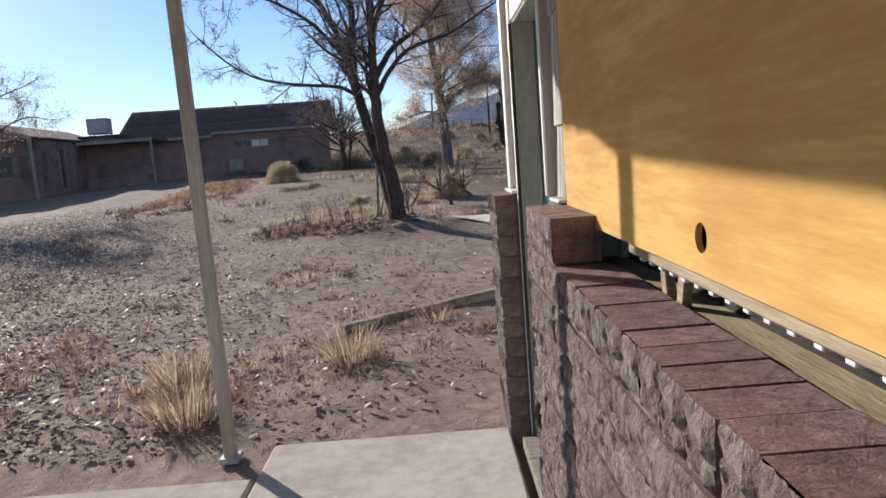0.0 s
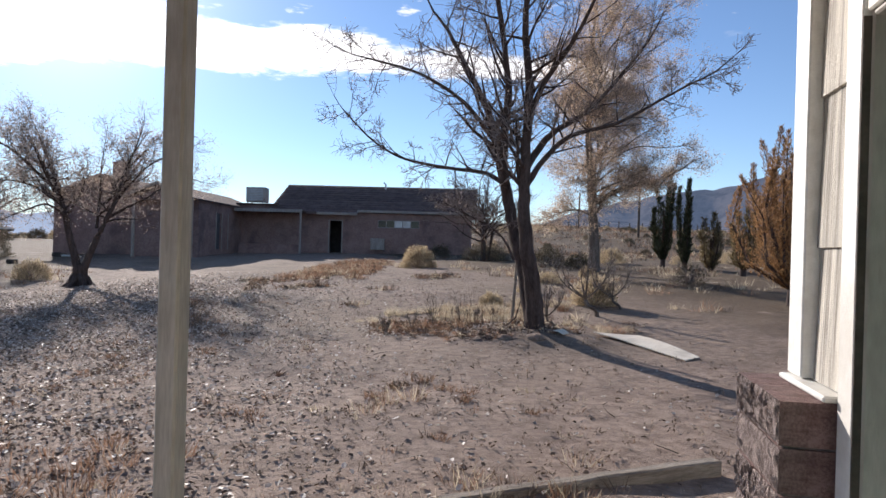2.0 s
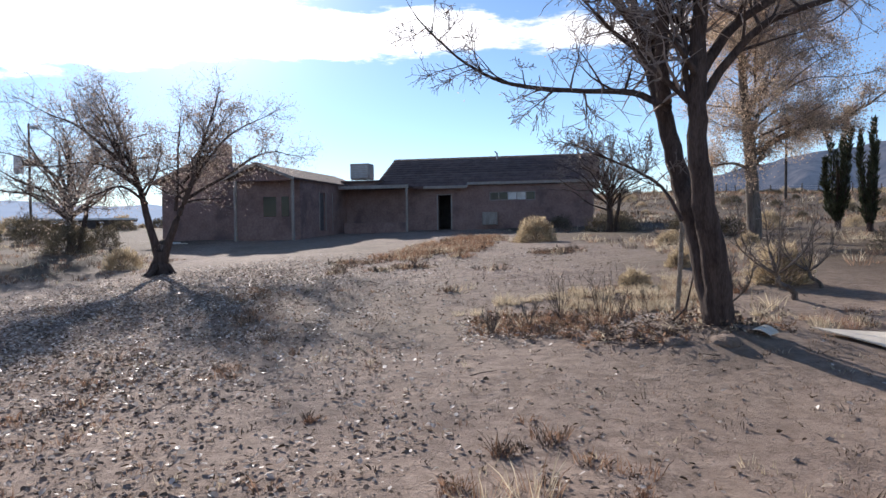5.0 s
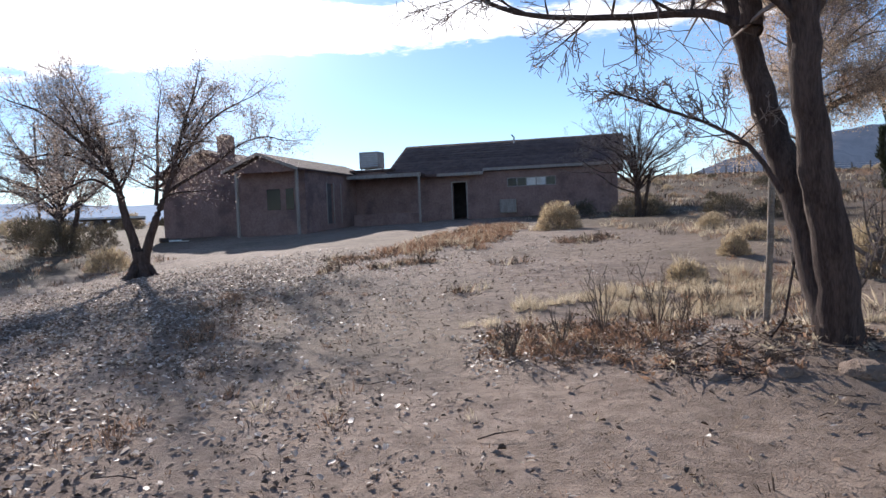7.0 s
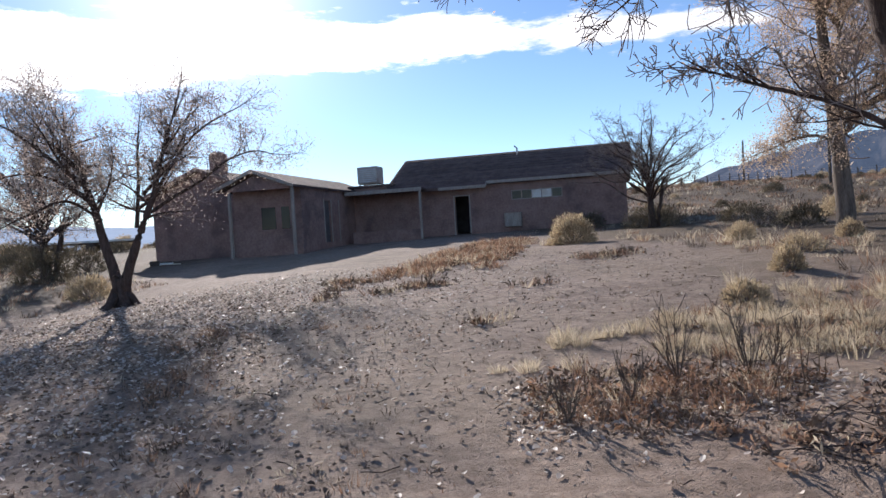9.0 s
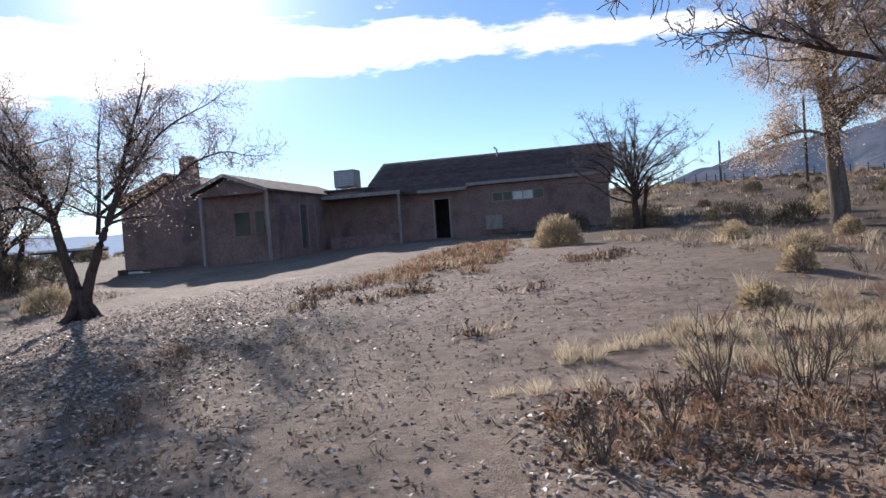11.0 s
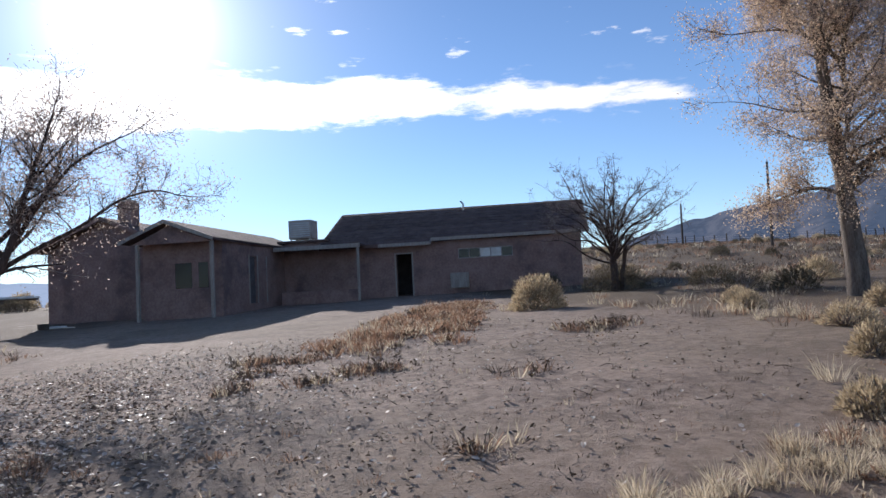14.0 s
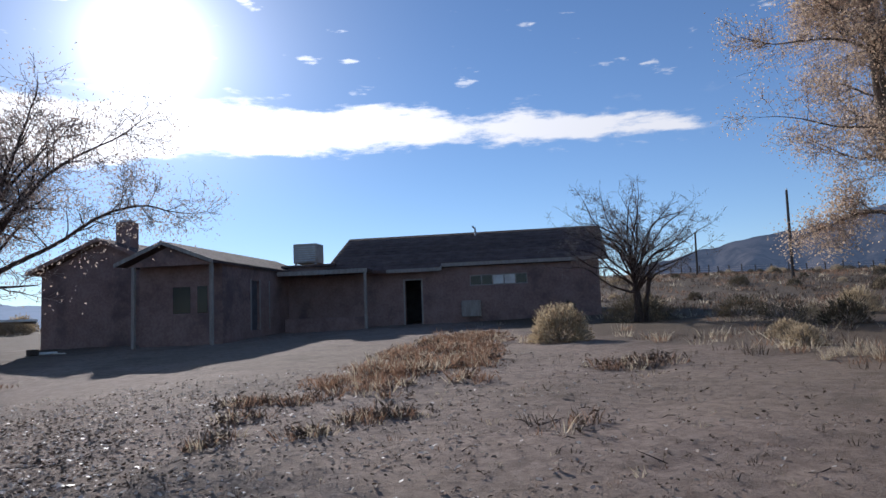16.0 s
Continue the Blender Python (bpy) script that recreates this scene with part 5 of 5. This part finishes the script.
pebbles = Mesh()
for _ in range(7000):
    x, y = rnd(-6, 8), rnd(4, 27)
    if 0.438 * x + 0.899 * y < 3.75:
        continue
    r = rnd(0.004, 0.016) * (1 + (random.random() < 0.03))
    z = relief(x, y) + r * 0.3
    b = len(pebbles.v)
    pebbles.v += [Vector((x + r * rnd(0.7, 1.3), y, z)), Vector((x, y + r * rnd(0.7, 1.3), z)), Vector((x - r, y, z)), Vector((x, y - r, z)), Vector((x + rnd(-0.3, 0.3) * r, y, z + r * 0.7))]
    pebbles.f += [(b, b + 1, b + 4), (b + 1, b + 2, b + 4), (b + 2, b + 3, b + 4), (b + 3, b, b + 4)]
tagged(pebbles.make("gravel", STONE), "small grey stones and clods on the sand", "gravel", kind="stuff")

sticks = Mesh()
for i in range(230):
    x, y = (rnd(-6, 7), rnd(4.5, 22)) if i < 150 else inside(4.75, 12.25, 0.9, 0.45)
    a, l = rnd(0, 6.283), rnd(0.06, 0.28) if i < 150 else rnd(0.12, 0.42)
    p = Vector((x, y, relief(x, y) + 0.012))
    q = p + Vector((math.cos(a), math.sin(a), 0)) * l
    q.z = relief(q.x, q.y) + rnd(0.01, 0.05)
    sticks.tube([p, (p + q) / 2 + any_way() * 0.02, q], [0.004, 0.0035, 0.002], 4)
tagged(sticks.make("twig_litter", BARK), "broken twigs lying on the sand", "twigs", kind="stuff")

# broken weeds with many bare stems in the dry grass
random.seed(65)
for x, y, h in ((3.9, 13.9, 0.55), (4.4, 13.8, 0.6), (4.8, 14.2, 0.32), (3.4, 13.5, 0.36), (2.9, 13.2, 0.3), (5.3, 14.7, 0.3)):
    root = empty("dead_weed", Matrix.Translation(at_ground(x, y, 0.01)), "dead branching weed with bare upright stems", "weed", "dead weeds in the grass")
    stems = Mesh()
    for i in range(11):
        d = (any_way() * 0.45 + Vector((0, 0, 1))).normalized()
        l = h * rnd(0.5, 1.15)
        q = d * l + any_way() * 0.05
        stems.tube([Vector((0, 0, 0)), q * 0.5 + any_way() * 0.015, q], [0.0045, 0.0035, 0.0015], 4)
        for _ in range(3):
            k = rnd(0.4, 0.9)
            e = (d + any_way() * 0.6).normalized()
            stems.tube([q * k, q * k + e * l * 0.2, q * k + e * l * 0.33 + Vector((0, 0, 0.02))], [0.003, 0.0025, 0.0015], 3)
    tagged(stems.make("branchwork", PALEBARK, root), kind="stuff")

# ---- loose things in the yard ----
random.seed(71)


def on_slope(points, thick, name, material, label, category, lift=0.02):
    """A thin sheet laid over uneven ground, from its corners."""
    bm = bmesh.new()
    n = 8
    rows = []
    for i in range(n + 1):
        row = []
        for j in range(n + 1):
            u, v = i / n, j / n
            x = (points[0][0] * (1 - u) + points[1][0] * u) * (1 - v) + (points[3][0] * (1 - u) + points[2][0] * u) * v
            y = (points[0][1] * (1 - u) + points[1][1] * u) * (1 - v) + (points[3][1] * (1 - u) + points[2][1] * u) * v
            row.append(bm.verts.new((x, y, land(x, y) + lift + 0.035 * math.sin(3.0 * u + 0.4) * (0.6 + 0.4 * v))))
        rows.append(row)
    for i in range(n):
        for j in range(n):
            bm.faces.new((rows[i][j], rows[i + 1][j], rows[i + 1][j + 1], rows[i][j + 1]))
    grown = bmesh.ops.extrude_face_region(bm, geom=list(bm.faces))
    bmesh.ops.translate(bm, vec=(0, 0, thick), verts=[g for g in grown["geom"] if isinstance(g, bmesh.types.BMVert)])
    return tagged(part(name, bm, material), label, category)


on_slope([(6.26, 12.36), (6.60, 10.26), (6.96, 10.45), (6.98, 12.1)], 0.012, "board_sheet", BOARD, "bleached sheet of board lying flat on the sand", "board")
on_slope([(5.30, 11.85), (5.41, 11.72), (5.57, 11.84), (5.45, 11.96)], 0.01, "board_scrap", BOARD, "small pale scrap of board under the tree", "board", 0.06)

a, b = Vector((1.85, 5.82, 0.0)), Vector((4.0, 6.14, 0.03))
along = b - a
timber = bmesh.new()
block(timber, 0, along.length, -0.05, 0.05, -0.05, 0.088, 0.012)
bmesh.ops.subdivide_edges(timber, edges=[e for e in timber.edges if e.calc_length() > 1.5], cuts=14)
for v in timber.verts:
    v.co.y += 0.010 * math.sin(v.co.x * 2.3) + 0.006 * noise.noise(v.co * 9)
    v.co.z += 0.008 * noise.noise(v.co * 5 + Vector((3, 0, 0)))
timber_ob = part("landscape_timber", timber, OLDWOOD)
timber_ob.matrix_basis = Matrix.Translation(a) @ pose(0, 0, 0, 0, -math.degrees(math.atan2(along.z, along.xy.length)), math.degrees(math.atan2(along.y, along.x)))
tagged(timber_ob, "weathered grey timber lying half buried in sand", "timber")

stake = Mesh()
base = at_ground(5.12, 13.2, 0.08)
stake.tube([base, base + Vector((0.05, 0.0, 0.7)), base + Vector((0.09, 0.02, 1.42))], [0.03, 0.028, 0.027], 8)
stake.f += [tuple(range(16, 24))]
tagged(stake.make("stake", OLDWOOD), "leaning grey wooden stake beside the dark tree", "stake")
hose = Mesh()
hp = [at_ground(4.75, 12.45, -0.02), at_ground(5.0, 12.7, -0.10), at_ground(5.2, 12.9, -0.5), at_ground(5.25, 12.8, -1.1)]
hose.tube(hp, [0.012] * 4, 5)
tagged(hose.make("fallen_branch", BARK), "thin bent branch leaning on the stake", "branch")

for x, y, s, rot in ((4.95, 11.7, 0.16, 20), (4.5, 11.85, 0.12, 70), (5.35, 12.0, 0.11, 130), (4.1, 12.0, 0.09, 10)):
    bm = bmesh.new()
    bmesh.ops.create_icosphere(bm, subdivisions=2, radius=s)
    for v in bm.verts:
        v.co *= 1 + 0.28 * noise.noise(v.co * 7 + Vector((x, y, 0)))
        v.co.z *= 0.5
    ob = part("clod", bm, SOIL)
    ob.matrix_basis = Matrix.Translation(at_ground(x, y, 0.01)) @ pose(0, 0, 0, 0, 0, rot)
    tagged(ob, "rough clod of sandy soil at the foot of the tree", "clod", "clods round the tree")

# scrap beside the far house
for x, y, lx, ly, lz, rot, m, label in ((-8.7, 41.8, 0.75, 0.14, 0.10, 14, WHITE, "white plank end lying by the stucco house"), (-9.1, 41.6, 0.35, 0.3, 0.22, 40, POLE, "black plastic scrap lying by the stucco house"), (-8.1, 41.4, 0.5, 0.12, 0.06, -20, BOARD, "pale board scrap lying by the stucco house"), (-9.3, 35.5, 0.4, 0.25, 0.2, 60, POLE, "dark scrap lying in dry grass")):
    ob = part("scrap", block(bmesh.new(), -lx / 2, lx / 2, -ly / 2, ly / 2, 0, lz, 0.02), m)
    ob.matrix_basis = Matrix.Translation(at_ground(x, y, 0.01)) @ pose(0, 0, 0, 0, 0, rot)
    tagged(ob, label, "scrap")


# ---- poles, fence, far things ----
def utility_pole(x, y, h, label, boxes=False):
    root = empty("utility_pole", Matrix.Translation(at_ground(x, y, 0.2)), label, "pole")
    m = Mesh()
    m.tube([Vector((0, 0, 0)), Vector((0.02, 0, h * 0.5)), Vector((0.06, 0, h + 0.2))], [0.12, 0.11, 0.085], 10)
    m.make("shaft", POLE, root)
    if boxes:
        slab("crossarm", -0.9, 0.9, -0.06, 0.06, h * 0.62, h * 0.68, POLE, root)
        slab("transformer", -1.25, -0.55, -0.25, 0.25, h * 0.55, h * 0.72, METAL, root, "grey metal box", 0.05)
        slab("lamp_head", 0.1, 0.9, -0.12, 0.12, h * 0.97, h * 1.0, METAL, root, "", 0.03)
    else:
        slab("insulator", 0.02, 0.10, -0.04, 0.04, h + 0.2, h + 0.32, METAL, root, "small pale insulator", 0.01)


utility_pole(35.8, 60.0, 6.6, "dark wooden utility pole on the dry hillside")
utility_pole(39.5, 80.0, 4.4, "short dark utility pole on the dry hillside")
utility_pole(-29.5, 71.5, 9.6, "tall pole with boxes and a lamp down the drive", True)

fence = empty("fence", Matrix.Translation((0, 0, 0)), "wire fence on thin wooden posts along the hillside", "fence")
wires = Mesh()
fence_line = [Vector((24 + 1.25 * i, 96 - 0.55 * i + 2 * math.sin(i * 0.4), 0)) for i in range(44)]
for v in fence_line:
    v.z = relief(v.x, v.y)
kinds_post = []
for i in range(3):
    m = Mesh()
    m.tube([Vector((0, 0, -0.2)), Vector((0.02 * i, 0.01, 0.7)), Vector((0.05 * i - 0.05, 0.02, 0.95 + 0.1 * i))], [0.07, 0.065, 0.06], 6)
    me = bpy.data.meshes.new("post")
    me.from_pydata([tuple(v) for v in m.v], [], m.f)
    me.materials.append(POLE)
    kinds_post.append(me)
for i, v in enumerate(fence_line):
    ob = new("post", kinds_post[i % 3])
    ob.parent = fence
    ob.location = v
for h in (0.35, 0.6, 0.85):
    m = Mesh()
    m.tube([v + Vector((0, 0, h)) for v in fence_line], [0.012] * len(fence_line), 3)
    m.make("wire", METAL, fence)

shed = empty("shed", Matrix.Translation(at_ground(-35.5, 72, 0.1)) @ pose(0, 0, 0, 0, 0, 20), "small pale metal shed far down the drive", "shed")
slab("wall", -1.8, 1.8, -1.4, 1.4, 0, 2.1, COOLER, shed)
prism("roof", [(-2.0, 2.1), (-2.0, 2.2), (0, 2.7), (2.0, 2.2), (2.0, 2.1), (0, 2.55)], "y", -1.6, 1.6, METAL, shed)
slab("door", -0.5, 0.5, -1.43, -1.4, 0.1, 1.9, INSIDE, shed)
for x, y, lx in ((-20.5, 64, 5.2), (-26.5, 66, 3.4)):
    flatbed = empty("flatbed_trailer", Matrix.Translation(at_ground(x, y, 0.0)) @ pose(0, 0, 0, 0, 0, 10), "pale flatbed trailer parked far down the drive", "trailer")
    slab("deck", -lx / 2, lx / 2, -0.9, 0.9, 0.75, 0.9, WHITE, flatbed)
    slab("frame_rail", -lx / 2, lx / 2, -0.5, 0.5, 0.62, 0.748, POLE, flatbed)
    for sx in (-0.6, 0.6):
        for sy in (-0.95, 0.8):
            m = Mesh()
            m.tube([Vector((sx, sy, 0.36)), Vector((sx, sy + 0.15, 0.36))], [0.36, 0.36], 16)
            m.f += [tuple(range(16)), tuple(range(16, 32))]
            m.make("wheel", POLE, flatbed)

# ---- blocks of the near wall, laid last ----
random.seed(81)
lay(wall, -0.6, 2.47, 0.02, 10)
lay(wall, -3.3, -0.6, 0.02, 10)
lay(pier, 3.60, END + 0.09, 0.02, 12, length=0.41, h=0.0965, depth=0.13)
